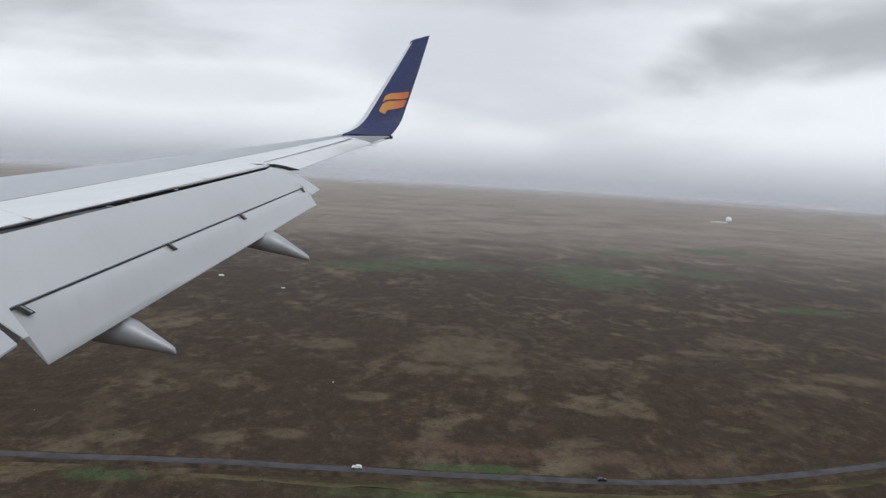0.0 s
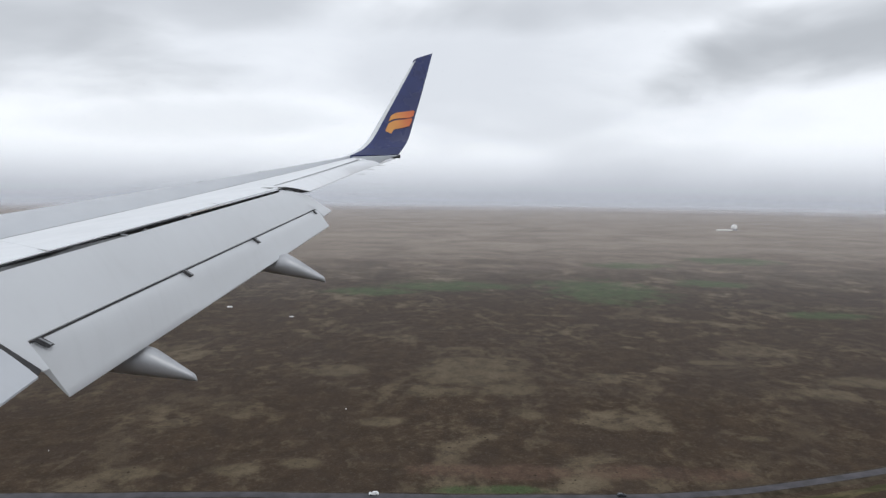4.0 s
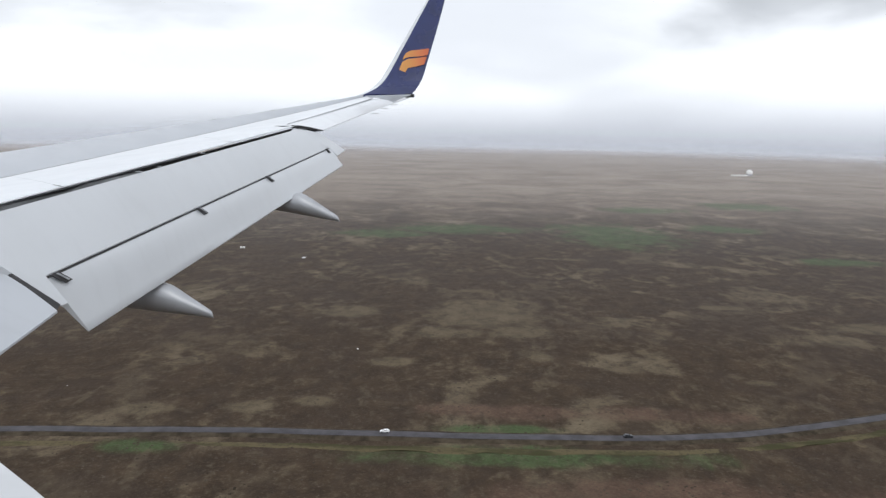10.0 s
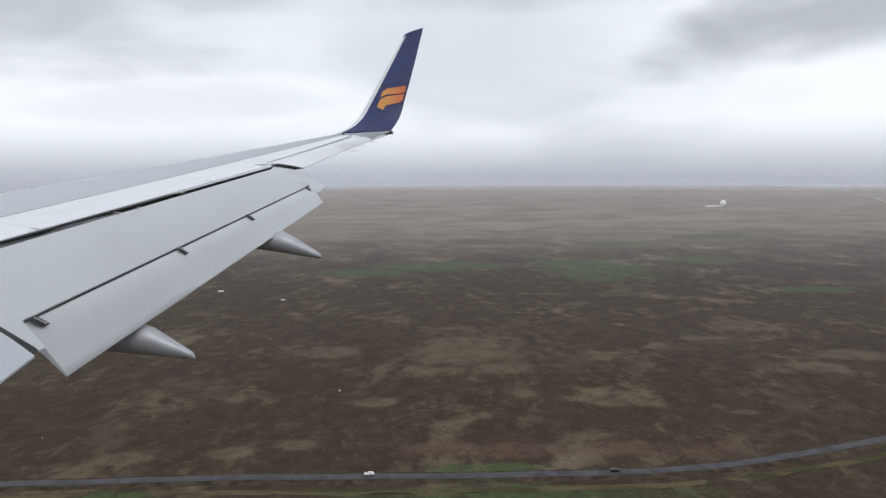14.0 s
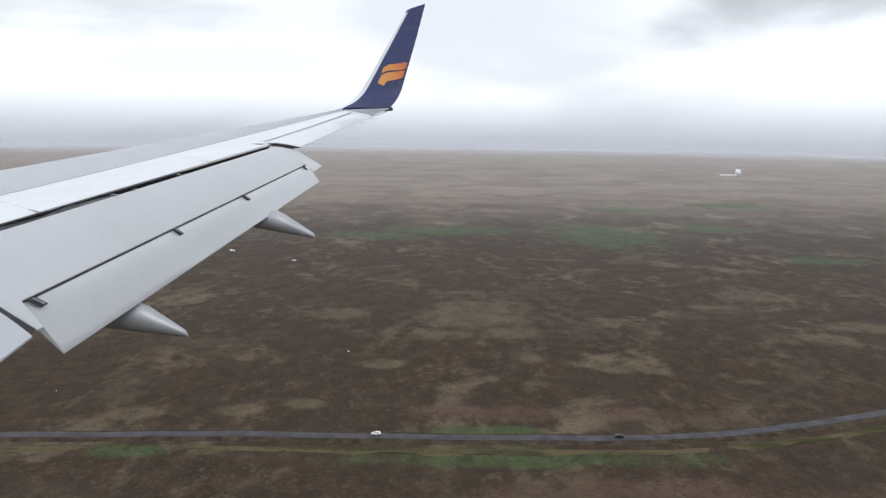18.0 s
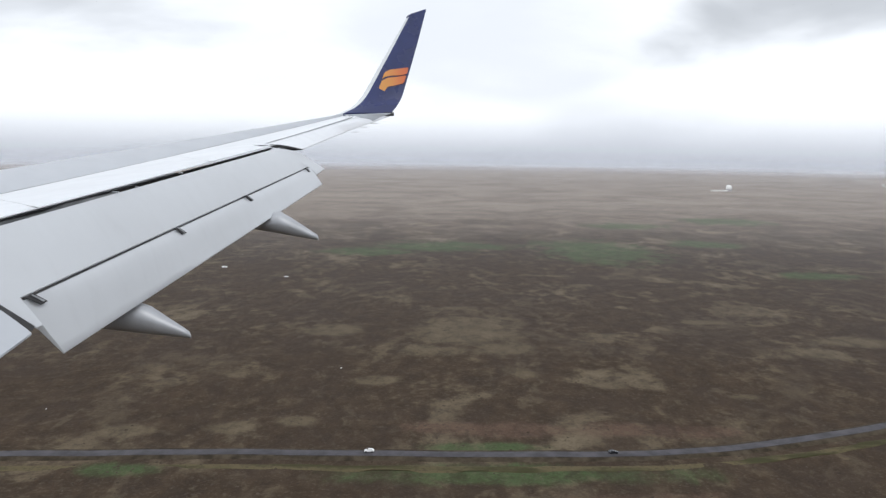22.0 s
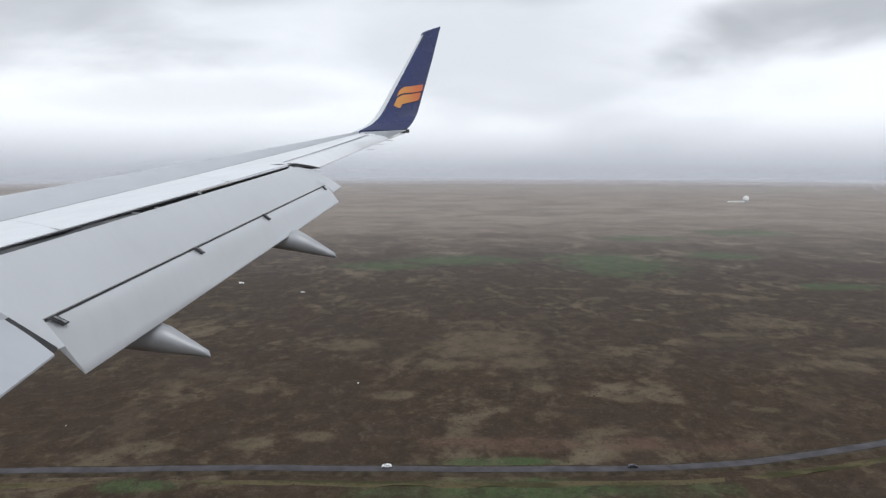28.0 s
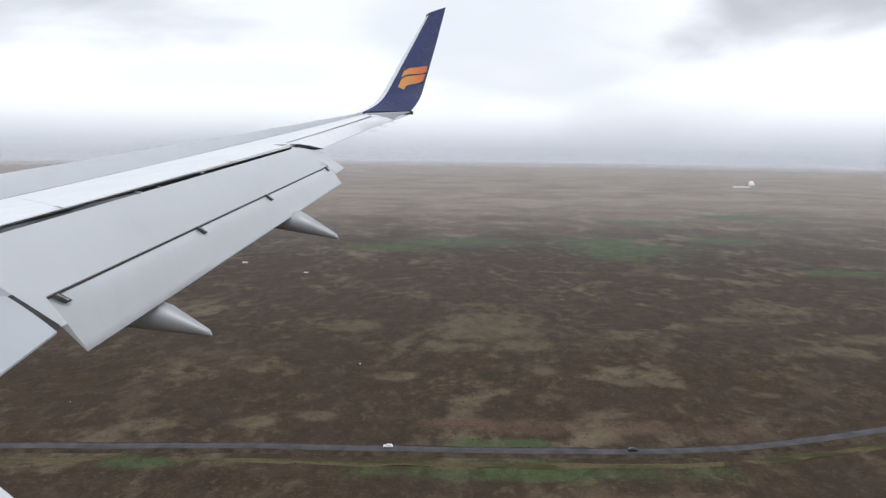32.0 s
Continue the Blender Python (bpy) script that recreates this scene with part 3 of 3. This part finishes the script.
def flap_ring(a, b, camber, thick, roll, early=False):
    """One section of a flap, from its nose a to its rear edge b. early: its crest lies far forward."""
    chord = b - a
    up = Vector((0.35, 0, 1)).normalized()
    bow = (lambda c: 6.75 * c * (1 - c) ** 2) if early else (lambda c: 4 * c * (1 - c))
    ring = [a + chord * c + up * (camber * bow(c) * chord.length) for c in (1.0, 0.85, 0.7, 0.55, 0.4, 0.25, 0.12, 0.04, 0.0)]
    ring += [a + Vector(v) * roll for v in ((-0.06, 0, -0.05), (-0.08, 0, -0.13), (0.02, 0, -0.20))]
    return ring + [a + chord * c - up * (thick * (1 - c) + 0.015) for c in (0.3, 0.65, 1.0)]


def flap_rows(pairs, thick, roll, early=False):
    """Sections from pair to pair: nose, rear edge, how many steps to the next, camber."""
    rows = []
    for (a, b, count, bow), (a2, b2, _, bow2) in zip(pairs, pairs[1:]):
        for k in range(count):
            t = k / count
            rows.append(flap_ring(Vector(a).lerp(Vector(a2), t), Vector(b).lerp(Vector(b2), t), bow + (bow2 - bow) * t, thick, roll, early))
    a, b, _, bow = pairs[-1]
    rows.append(flap_ring(Vector(a), Vector(b), bow, thick * 0.5, roll * 0.5, early))
    return rows


part("main_flap", loft(flap_rows(PAIRS, 0.16, 1.0)), M_FLAP, wing, "pale grey main flap, lowered", True)

# nose of the flap track fillet, seen in the bay, its shade painted dark grey
NOSE_A = [(-4.345, 7.10, -0.888), (-4.272, 7.25, -0.865), (-4.017, 8.05, -0.756), (-3.588, 8.93, -0.609)]
NOSE_B = [(-4.347, 7.10, -0.946), (-4.274, 7.25, -0.916), (-4.018, 8.05, -0.798), (-3.588, 8.93, -0.626)]
part("flap_nose", panel(NOSE_A, NOSE_B, 12, 2, 0.0, 0.012), M_NOSE, wing, "rounded nose of the main flap, greyed for its shade")
for place, size in (((-3.589, 8.9, -0.613), 0.10), ((-3.457, 9.2, -0.566), 0.05), ((-3.154, 9.9, -0.422), 0.06)):
    bm = bmesh.new()
    box(bm, (size * 0.8, 0.03, 0.014), Vector(place), 0.004)
    part("track_bracket", bm, M_FAIR, wing, "grey track bracket in the bay")

# ---- rear flap
REAR_A = [(-3.79, 7.17, -1.535), (-1.95, 12.60, -0.405)]
REAR_B = [(-3.53, 7.38, -2.089), (-1.73, 12.61, -0.663)]
rear = part("rear_flap", loft(flap_rows([(REAR_A[0], REAR_B[0], 4, 0.0), (along(REAR_A, 0.10), along(REAR_B, 0.10), 22, 0.075), (REAR_A[1], REAR_B[1], 0, 0.065)], 0.10, 0.45, True)), M_FLAP, wing, "pale grey rear flap, drooped", True)
part("slot_seal", panel([Vector(p) + Vector((-0.03, 0, 0.01)) for p in REAR_A], [Vector(p) + Vector((0.004, 0, 0.004)) for p in REAR_A], 20, 1, 0, 0.01), M_SEAL, wing, "dark slot between the flaps")
chord_way = (Vector(REAR_B[0]) - Vector(REAR_A[0])).normalized()
span_way = (Vector(REAR_A[1]) - Vector(REAR_A[0])).normalized()
face_way = span_way.cross(chord_way).normalized()
if face_way.z < 0:
    face_way = -face_way


def slab(corners, base, height, thick):
    """A flat piece on the rear flap: corners as (spanwise, chordwise) metres from base."""
    low = [base + span_way * a + chord_way * b + face_way * (height - thick) for a, b in corners]
    k = len(low)
    verts = low + [v + face_way * thick for v in low]
    return verts, [tuple(range(k))[::-1], tuple(range(k, 2 * k))] + [(i, (i + 1) % k, k + (i + 1) % k, k + i) for i in range(k)]


# cut-outs that run aft from the slot, black slabs for their shaded depth, each with its bracket
for s, wide, long in ((0.006, 1.0, 1.0), (0.392, 0.75, 0.85), (0.663, 0.7, 0.8), (0.972, 0.55, 0.6)):
    base, h = along(REAR_A, s), 0.045
    cut = [(-0.03 * wide, -0.03), (0.075 * wide, -0.02), (0.150 * long, 0.105 * long), (0.065 * long, 0.110 * long)]
    slot = part("hinge_slot", slab(cut, base, h, 0.012), M_SEAL, wing, "black slab painting a shaded hinge cut-out")
    arm = [(0.030 * wide, -0.02), (0.055 * wide, -0.018), (0.125 * long, 0.085 * long), (0.100 * long, 0.090 * long)]
    part("hinge_bracket", slab(arm, base, h + 0.006, 0.010), M_BRACKET, slot, "steel hinge bracket")

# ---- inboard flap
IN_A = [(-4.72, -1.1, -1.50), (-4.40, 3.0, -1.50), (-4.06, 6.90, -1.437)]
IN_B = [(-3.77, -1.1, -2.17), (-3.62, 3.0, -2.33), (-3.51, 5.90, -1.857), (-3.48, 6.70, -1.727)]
# flap paint swapped for the darker skin grey, which carries its shade
part("inboard_flap", panel(IN_A, IN_B, 20, 6, 0.015, 0.08), M_GREY, wing, "inboard flap corner, its shade in the grey colour", True)
# added black strip that paints the shade of the open gap
GAP_A = [(-4.321, 6.95, -1.248), (-4.105, 6.93, -1.376), (-3.822, 6.88, -1.528), (-3.501, 6.80, -1.691)]
GAP_B = [(-4.310, 6.93, -1.276), (-4.095, 6.91, -1.417), (-3.802, 6.84, -1.579), (-3.518, 6.77, -1.734)]
part("flap_gap_shade", panel(GAP_A, GAP_B, 9, 1, 0, 0.008), M_SEAL, wing, "black strip painting the shaded gap between the flaps")


# ---- pale panel of the wing root, low beside the window
ROOT_A = [(-3.30, 4.45, -1.66), (-2.754, 4.20, -1.841), (-2.506, 4.10, -1.955), (-2.211, 4.00, -2.108), (-1.943, 3.90, -2.262)]
ROOT_B = [(x - 0.9, y - 0.9, z - 1.1) for x, y, z in ROOT_A]
part("root_fairing", panel(ROOT_A, ROOT_B, 12, 4, 0.06, 0.05), M_WHITE, wing, "white corner of the wing root fairing", True)


# ---- flap track fairings
def fairing(tip, fore, wide, taper):
    """A pointed pod over a straight keel."""
    tip, fore = Vector(tip), Vector(fore)
    axis, side = tip - fore, Vector((0, 1, 0))
    up = side.cross(axis.normalized())
    if up.z < 0:
        up = -up
    rows = []
    for c in (0.0, 0.03, 0.08, 0.16, 0.26, 0.38, 0.50, 0.62, 0.72, 0.77, 0.81, 0.85, 0.89, 0.93, 0.965, 0.98, 0.988, 0.994, 0.998, 1.0):
        back = (1 - c) * axis.length
        cone = taper * (back if back < 0.6 else max(0.1, 0.6 - 0.8 * (back - 0.6)))
        full = cone * min(1.0, 0.25 + 4.0 * c) + 0.058 * math.sqrt(min(1.0, back / 0.035)) + 0.004
        r = full / 2
        ring = []
        for k in range(24):
            a = 2 * math.pi * k / 24
            ring.append(fore + axis * c + up * (r + r * math.sin(a)) + side * (wide * full * math.cos(a)))
        rows.append(ring)
    return loft(rows)


part("flap_fairing", fairing((-1.59, 11.20, -1.418), (-3.19, 11.20, -1.166), 0.48, 0.44), M_FAIR, wing, "pointed grey flap track fairing", True)
part("flap_fairing", fairing((-2.64, 8.50, -2.219), (-4.35, 8.50, -2.05), 0.43, 0.52), M_FAIR, wing, "pointed grey flap track fairing", True)

# ---- the plain side of the fuselage behind the window, and the root that joins the wing to it
def fuselage():
    rows = []
    for x, share in ((-22, 0.15), (-21, 0.45), (-19.5, 0.72), (-17.5, 0.92), (-15, 1.0), (-5, 1.0), (5, 1.0), (14, 1.0), (18, 0.86), (22, 0.6), (26, 0.3), (28, 0.1)):
        rise_up = 0.0 if x < 14 else (x - 14) * 0.07
        rows.append([(x, -2.75 + 1.88 * share * math.cos(2 * math.pi * k / 48), -0.45 + rise_up + 1.95 * share * math.sin(2 * math.pi * k / 48)) for k in range(48)])
    return loft(rows)


part("fuselage", fuselage(), M_WHITE, wing, "plain white fuselage side", True)
JOIN_A = [stretch(LEAD, -0.9)[0], LEAD[0]]
JOIN_B = [stretch(TRAIL, -0.9)[0], TRAIL[0]]
part("wing_root", panel(JOIN_A, JOIN_B, 6, 8, 0.03, 0.5), M_GREY, wing, "grey wing root", True)

# ---- winglet
WL_LEAD = [(-1.95, 16.88, 0.620), (-1.66, 17.05, 0.770), (-1.47, 17.20, 0.990), (-1.30, 17.30, 1.316), (-0.90, 17.53, 2.09), (-0.50, 17.75, 2.870)]
WL_TRAIL = [(-0.85, 16.90, 0.660), (-0.74, 17.05, 0.798), (-0.61, 17.20, 1.028), (-0.53, 17.30, 1.344), (-0.31, 17.53, 2.18), (-0.11, 17.75, 3.023)]


def bend(points, s):
    """Like along, but rounded where the line turns."""
    return (along(points, max(0.0, s - 0.05)) + along(points, min(1.0, s + 0.05)) + along(points, s) * 2) / 4 if 0.05 <= s <= 0.95 else along(points, s)


def foil_rows(first, last):
    """Winglet sections between two shares of the chord."""
    rows = []
    for i in range(31):
        a, b = bend(WL_LEAD, i / 30), bend(WL_TRAIL, i / 30)
        lean = max(0.0, 1 - i / 9)
        out = Vector((0, 1, -0.25)).lerp(Vector((0, 0.25, -1)), lean).normalized()
        ring, back = [], []
        for k in range(9):
            c = first + (last - first) * k / 8
            half = 0.16 * math.sqrt(max(c, 0.0)) * (1 - c) * (b - a).length * 0.5 + 0.006
            mid = a.lerp(b, c)
            ring.append(mid - out * half)
            back.append(mid + out * half)
        rows.append(ring + back[::-1])
    return rows


winglet = part("winglet", loft(foil_rows(0.075, 1.0)), M_BLUE, wing, "upswept dark blue winglet", True)
part("leading_edge", loft(foil_rows(-0.06, 0.075)), M_WHITE, winglet, "bright bare-metal leading edge", True)
# the rounded cap that closes the winglet's tip
CAP = [(-0.552, 17.742, 2.836), (-0.515, 17.75, 2.878), (-0.440, 17.75, 2.916), (-0.330, 17.75, 2.952), (-0.215, 17.75, 2.990), (-0.122, 17.75, 3.018)]
cap_rows = []
for k, p in enumerate(CAP):
    p, w = Vector(p), 0.010 + 0.022 * math.sin(math.pi * (k + 0.4) / 6.2)
    cap_rows.append([p + Vector(v) for v in ((0, -w, -0.045), (0, -w * 0.8, -0.008), (0, 0, 0.006), (0, w * 0.8, -0.008), (0, w, -0.045))])
part("tip_cap", loft(cap_rows), M_BLUE, winglet, "dark rounded tip cap", True)
for flag in (
        [(-1.06, 1.433), (-1.01, 1.569), (-0.90, 1.643), (-0.65, 1.674), (-0.48, 1.706), (-0.51, 1.558), (-0.65, 1.521), (-0.86, 1.508), (-0.98, 1.483)],
        [(-1.13, 1.224), (-1.06, 1.395), (-0.94, 1.462), (-0.71, 1.490), (-0.525, 1.527), (-0.58, 1.349), (-0.74, 1.300), (-0.94, 1.262), (-0.99, 1.163), (-1.05, 1.187)]):
    # soft corners, as the painted wave has
    round_off = [(a[0] * (1 - w) + b[0] * w, a[1] * (1 - w) + b[1] * w) for a, b in zip(flag, flag[1:] + flag[:1]) for w in (0.13, 0.87)]
    lean = [Vector((x, 17.285 + (z - 1.43) * 0.28, z)) for x, z in round_off]
    k = len(lean)
    verts = lean + [p + Vector((0, 0.006, 0)) for p in lean]
    faces = [tuple(range(k))[::-1], tuple(range(k, 2 * k))] + [(i, (i + 1) % k, k + (i + 1) % k, k + i) for i in range(k)]
    part("stripe", (verts, faces), M_ORANGE, winglet, "wavy orange stripe")
plate = [Vector(p) for p in ((-1.78, 16.30, 0.592), (-0.808, 16.30, 0.644), (-1.056, 16.30, 0.548), (-1.25, 16.30, 0.445), (-1.339, 16.30, 0.402), (-1.46, 16.30, 0.560))]
part("tip_plate", (plate + [p + Vector((0, 0.01, 0.012)) for p in plate], [(0, 1, 2, 3, 4, 5), (11, 10, 9, 8, 7, 6)] + [(i, 6 + i, 6 + (i + 1) % 6, (i + 1) % 6) for i in range(6)]), M_GREY, winglet, "small grey closing plate")
bm = bmesh.new()
box(bm, (0.21, 0.08, 0.075), (-0.87, 16.80, 0.650), 0.006)
part("tail_light", bm, M_SEAL, winglet, "black tail light housing")


# ---------------------------------------------------------------- far things on the land
def radar_dome():
    ob = thing("radar_dome", pose(955, 2430, 0), "white radar dome on a low pale base", "dome")
    bm = bmesh.new()
    bmesh.ops.create_icosphere(bm, subdivisions=3, radius=9.5)
    bmesh.ops.translate(bm, vec=(0, 0, 10), verts=bm.verts)
    part("dome", bm, M_DOME, ob, "white faceted dome")
    bm = bmesh.new()
    bmesh.ops.create_cone(bm, cap_ends=True, segments=24, radius1=9, radius2=8.2, depth=8)
    bmesh.ops.translate(bm, vec=(0, 0, 3), verts=bm.verts)
    part("base", bm, M_ROOF, ob, "grey round base")
    hall = thing("long_building", pose(918, 2412, 0, 0, 0, 8), "long low pale building beside the dome", "building")
    bm = bmesh.new()
    part("wall", box(bm, (52, 9, 3.2), (0, 0, 1.3), 0.2), M_WALL, hall)
    bm = bmesh.new()
    part("roof", box(bm, (53, 10, 0.5), (0, 0, 3.1), 0.1), M_DOME, hall, "pale flat roof")


radar_dome()


def hangar():
    ob = thing("hangar", pose(-2750, 3300, 0, 0, 0, 38), "long low white hangar with a pale roof on the moor", "hangar")
    bm = bmesh.new()
    part("wall", box(bm, (190, 70, 11), (0, 0, 5), 0.3), M_WALL, ob)
    verts = [(-96, -36, 10.4), (96, -36, 10.4), (96, 36, 10.4), (-96, 36, 10.4), (-96, 0, 15), (96, 0, 15)]
    part("roof", (verts, [(0, 1, 5, 4), (2, 3, 4, 5), (0, 4, 3), (1, 2, 5), (3, 2, 1, 0)]), M_DOME, ob)
    for k in range(6):
        bm = bmesh.new()
        part("gate", box(bm, (20, 0.3, 8), (-75 + 30 * k, -35.1, 3.9), 0.05), M_ROOF, ob, "grey sliding gate")


hangar()


def white_tank():
    ob = thing("white_tank", pose(1076, 1290, rise(1076, 1290)), "small round white dome standing on the moor", "dome")
    bm = bmesh.new()
    bmesh.ops.create_icosphere(bm, subdivisions=3, radius=4.0)
    bmesh.ops.translate(bm, vec=(0, 0, 4.4), verts=bm.verts)
    part("shell", bm, M_DOME, ob)
    bm = bmesh.new()
    bmesh.ops.create_cone(bm, cap_ends=True, segments=20, radius1=3, radius2=2.8, depth=3)
    bmesh.ops.translate(bm, vec=(0, 0, 0.6), verts=bm.verts)
    part("plinth", bm, M_ROOF, ob, "grey plinth")


white_tank()


def house(m, size, roof_mat, label):
    w, d, h = size
    ob = thing("house", m, label, "house", "houses of the far town")
    bm = bmesh.new()
    part("wall", box(bm, (w, d, h), (0, 0, h / 2 - 0.3)), M_WALL, ob)
    over, top = 0.5, h - 0.35
    ridge = top + d * 0.28
    verts = [(-w / 2 - over, -d / 2 - over, top), (w / 2 + over, -d / 2 - over, top), (w / 2 + over, d / 2 + over, top), (-w / 2 - over, d / 2 + over, top),
             (-w / 2 - over, 0, ridge), (w / 2 + over, 0, ridge)]
    part("roof", (verts, [(0, 1, 5, 4), (2, 3, 4, 5), (0, 4, 3), (1, 2, 5), (3, 2, 1, 0)]), roof_mat, ob)
    for k in range(max(2, int(w / 5))):
        bm = bmesh.new()
        x = -w / 2 + w * (k + 0.5) / max(2, int(w / 5))
        part("window", box(bm, (1.6, 0.12, 1.5), (x, -d / 2 - 0.03, h * 0.52)), M_GLASS, ob)
    return ob


rng = random.Random(7)
for k in range(72):
    share = k / 71
    x = 2120 + 1080 * share + rng.uniform(-30, 30)
    y = 4330 - 760 * share + rng.uniform(-130, 130)
    big = rng.random() < 0.28
    size = (rng.uniform(30, 52), rng.uniform(14, 20), rng.uniform(6, 8)) if big else (rng.uniform(13, 20), rng.uniform(9, 12), rng.uniform(4.8, 6.2))
    pick = rng.random()
    mat, words = (M_DOME, "white") if pick < 0.68 else ((M_ROOF, "grey") if pick < 0.90 else (M_ROOF_RED, "rust-red"))
    house(pose(x, y, 0, 0, 0, rng.uniform(-25, 25)), size, mat,
          ("long white-walled hall with %s roof" if big else "small white-walled house with %s roof") % words)


def shed(x, y, turn, size, label):
    w, d, h = size
    ob = thing("shed", pose(x, y, rise(x, y) - 0.2, 0, 0, turn), label, "shed", "sheds on the moor")
    bm = bmesh.new()
    part("wall", box(bm, (w, d, h), (0, 0, h / 2), 0.05), M_WALL, ob)
    verts = [(-w / 2 - 0.3, -d / 2 - 0.3, h), (w / 2 + 0.3, -d / 2 - 0.3, h), (w / 2 + 0.3, d / 2 + 0.3, h), (-w / 2 - 0.3, d / 2 + 0.3, h),
             (-w / 2 - 0.3, 0, h * 1.4), (w / 2 + 0.3, 0, h * 1.4)]
    part("roof", (verts, [(0, 1, 5, 4), (2, 3, 4, 5), (0, 4, 3), (1, 2, 5), (3, 2, 1, 0)]), M_DOME, ob)
    bm = bmesh.new()
    part("door", box(bm, (min(2.4, w * 0.3), 0.1, h * 0.75), (w * 0.2, -d / 2 - 0.04, h * 0.38)), M_ROOF, ob, "grey door")


shed(-300, 893, 4, (24, 5, 2.6), "long low white shed on the brown moor")
shed(-227, 849, -8, (5, 2.6, 1.3), "small white shed on the brown moor")
shed(-275, 930, 20, (4, 3, 2.0), "small white shed on the brown moor")
shed(-148, 793, 0, (3.6, 1.6, 0.7), "small white shed on the brown moor")


def car(m, mat, label):
    ob = thing("car", m, label, "car")
    prof = [(-2.2, 0.35), (-2.2, 0.85), (-1.95, 1.0), (-1.45, 1.42), (0.35, 1.45), (1.05, 0.98), (2.05, 0.82), (2.2, 0.6), (2.2, 0.35)]
    rows = []
    for s, shrink in ((-0.88, 0.97), (-0.80, 1.0), (0.80, 1.0), (0.88, 0.97)):
        rows.append([(x * shrink, s * (0.84 if z > 1.1 else 1.0), z) for x, z in prof])
    part("body", loft(rows), mat, ob)
    for s in (-1, 1):
        bm = bmesh.new()
        part("side_window", box(bm, (1.7, 0.05, 0.36), (-0.5, s * 0.80, 1.2), 0.01), M_GLASS, ob, "dark side window")
    bm = bmesh.new()
    part("windscreen", box(bm, (0.05, 1.25, 0.5), (0.74, 0, 1.2), 0.01, Euler((0, radians(-52), 0)).to_matrix()), M_GLASS, ob, "dark windscreen")
    for x in (-1.35, 1.35):
        for s in (-0.82, 0.82):
            bm = bmesh.new()
            bmesh.ops.create_cone(bm, cap_ends=True, segments=14, radius1=0.33, radius2=0.33, depth=0.22)
            bmesh.ops.rotate(bm, cent=(0, 0, 0), matrix=Euler((radians(90), 0, 0)).to_matrix(), verts=bm.verts)
            bmesh.ops.translate(bm, vec=(x, s, 0.33), verts=bm.verts)
            part("wheel", bm, M_TYRE, ob)
    return ob


car(pose(85, 332, rise(85, 332) + 0.92, 0, 0, 4), M_CAR_DARK, "dark car driving on the grey asphalt road")
car(pose(-26, 332.4, rise(-26, 332.4) + 0.92, 0, 0, 179), M_CAR_WHITE, "white car driving on the grey asphalt road")
car(pose(-1404.0, 148, rise(-1404, 148) + 0.92, 0, 0, 85), M_CAR_WHITE, "white car on the pale straight road")


# ---------------------------------------------------------------- hummocks, shrubs and stones
def clumps(name, count, seed, mat, label, category, low, high, flat):
    pick = random.Random(seed)
    verts, faces = [], []
    while count:
        y = 215 * (1150 / 215) ** pick.random()
        x = y * pick.uniform(-0.75, 0.95)
        if noise.noise(Vector((x / 60, y / 40, seed))) < pick.uniform(-0.5, 0.4):
            continue
        count -= 1
        r = pick.uniform(low, high)
        z, turn, base = rise(x, y), pick.uniform(0, 6), len(verts)
        for k in range(6):
            a = turn + k * math.pi / 3
            q = r * pick.uniform(0.7, 1.25)
            verts.append((x + q * math.cos(a), y + q * math.sin(a), z - 0.15))
        for k in range(3):
            a = turn + k * math.pi * 2 / 3
            verts.append((x + 0.5 * r * math.cos(a), y + 0.5 * r * math.sin(a), z + r * flat * pick.uniform(0.7, 1.2)))
        for k in range(3):
            i, j = base + 2 * k, base + 6 + k
            nxt = base + 6 + (k + 1) % 3
            faces += [(i, i + 1, j), (i + 1, base + (2 * k + 2) % 6, nxt), (i + 1, nxt, j)]
        faces.append((base + 6, base + 7, base + 8))
    tagged(new(name, mesh_of(name, verts, faces, mat)), label, category, kind="stuff")


clumps("heather", 400, 3, M_HEATHER, "low dark brown heather tufts over the moor", "heather", 0.3, 0.8, 0.40)
clumps("moss_hummocks", 4500, 4, M_MOSS, "low beige moss hummocks over the moor", "moss", 0.35, 1.0, 0.28)
clumps("stones", 14, 9, M_DOME, "scattered pale stones lying on the moor", "stones", 0.3, 0.8, 0.5)
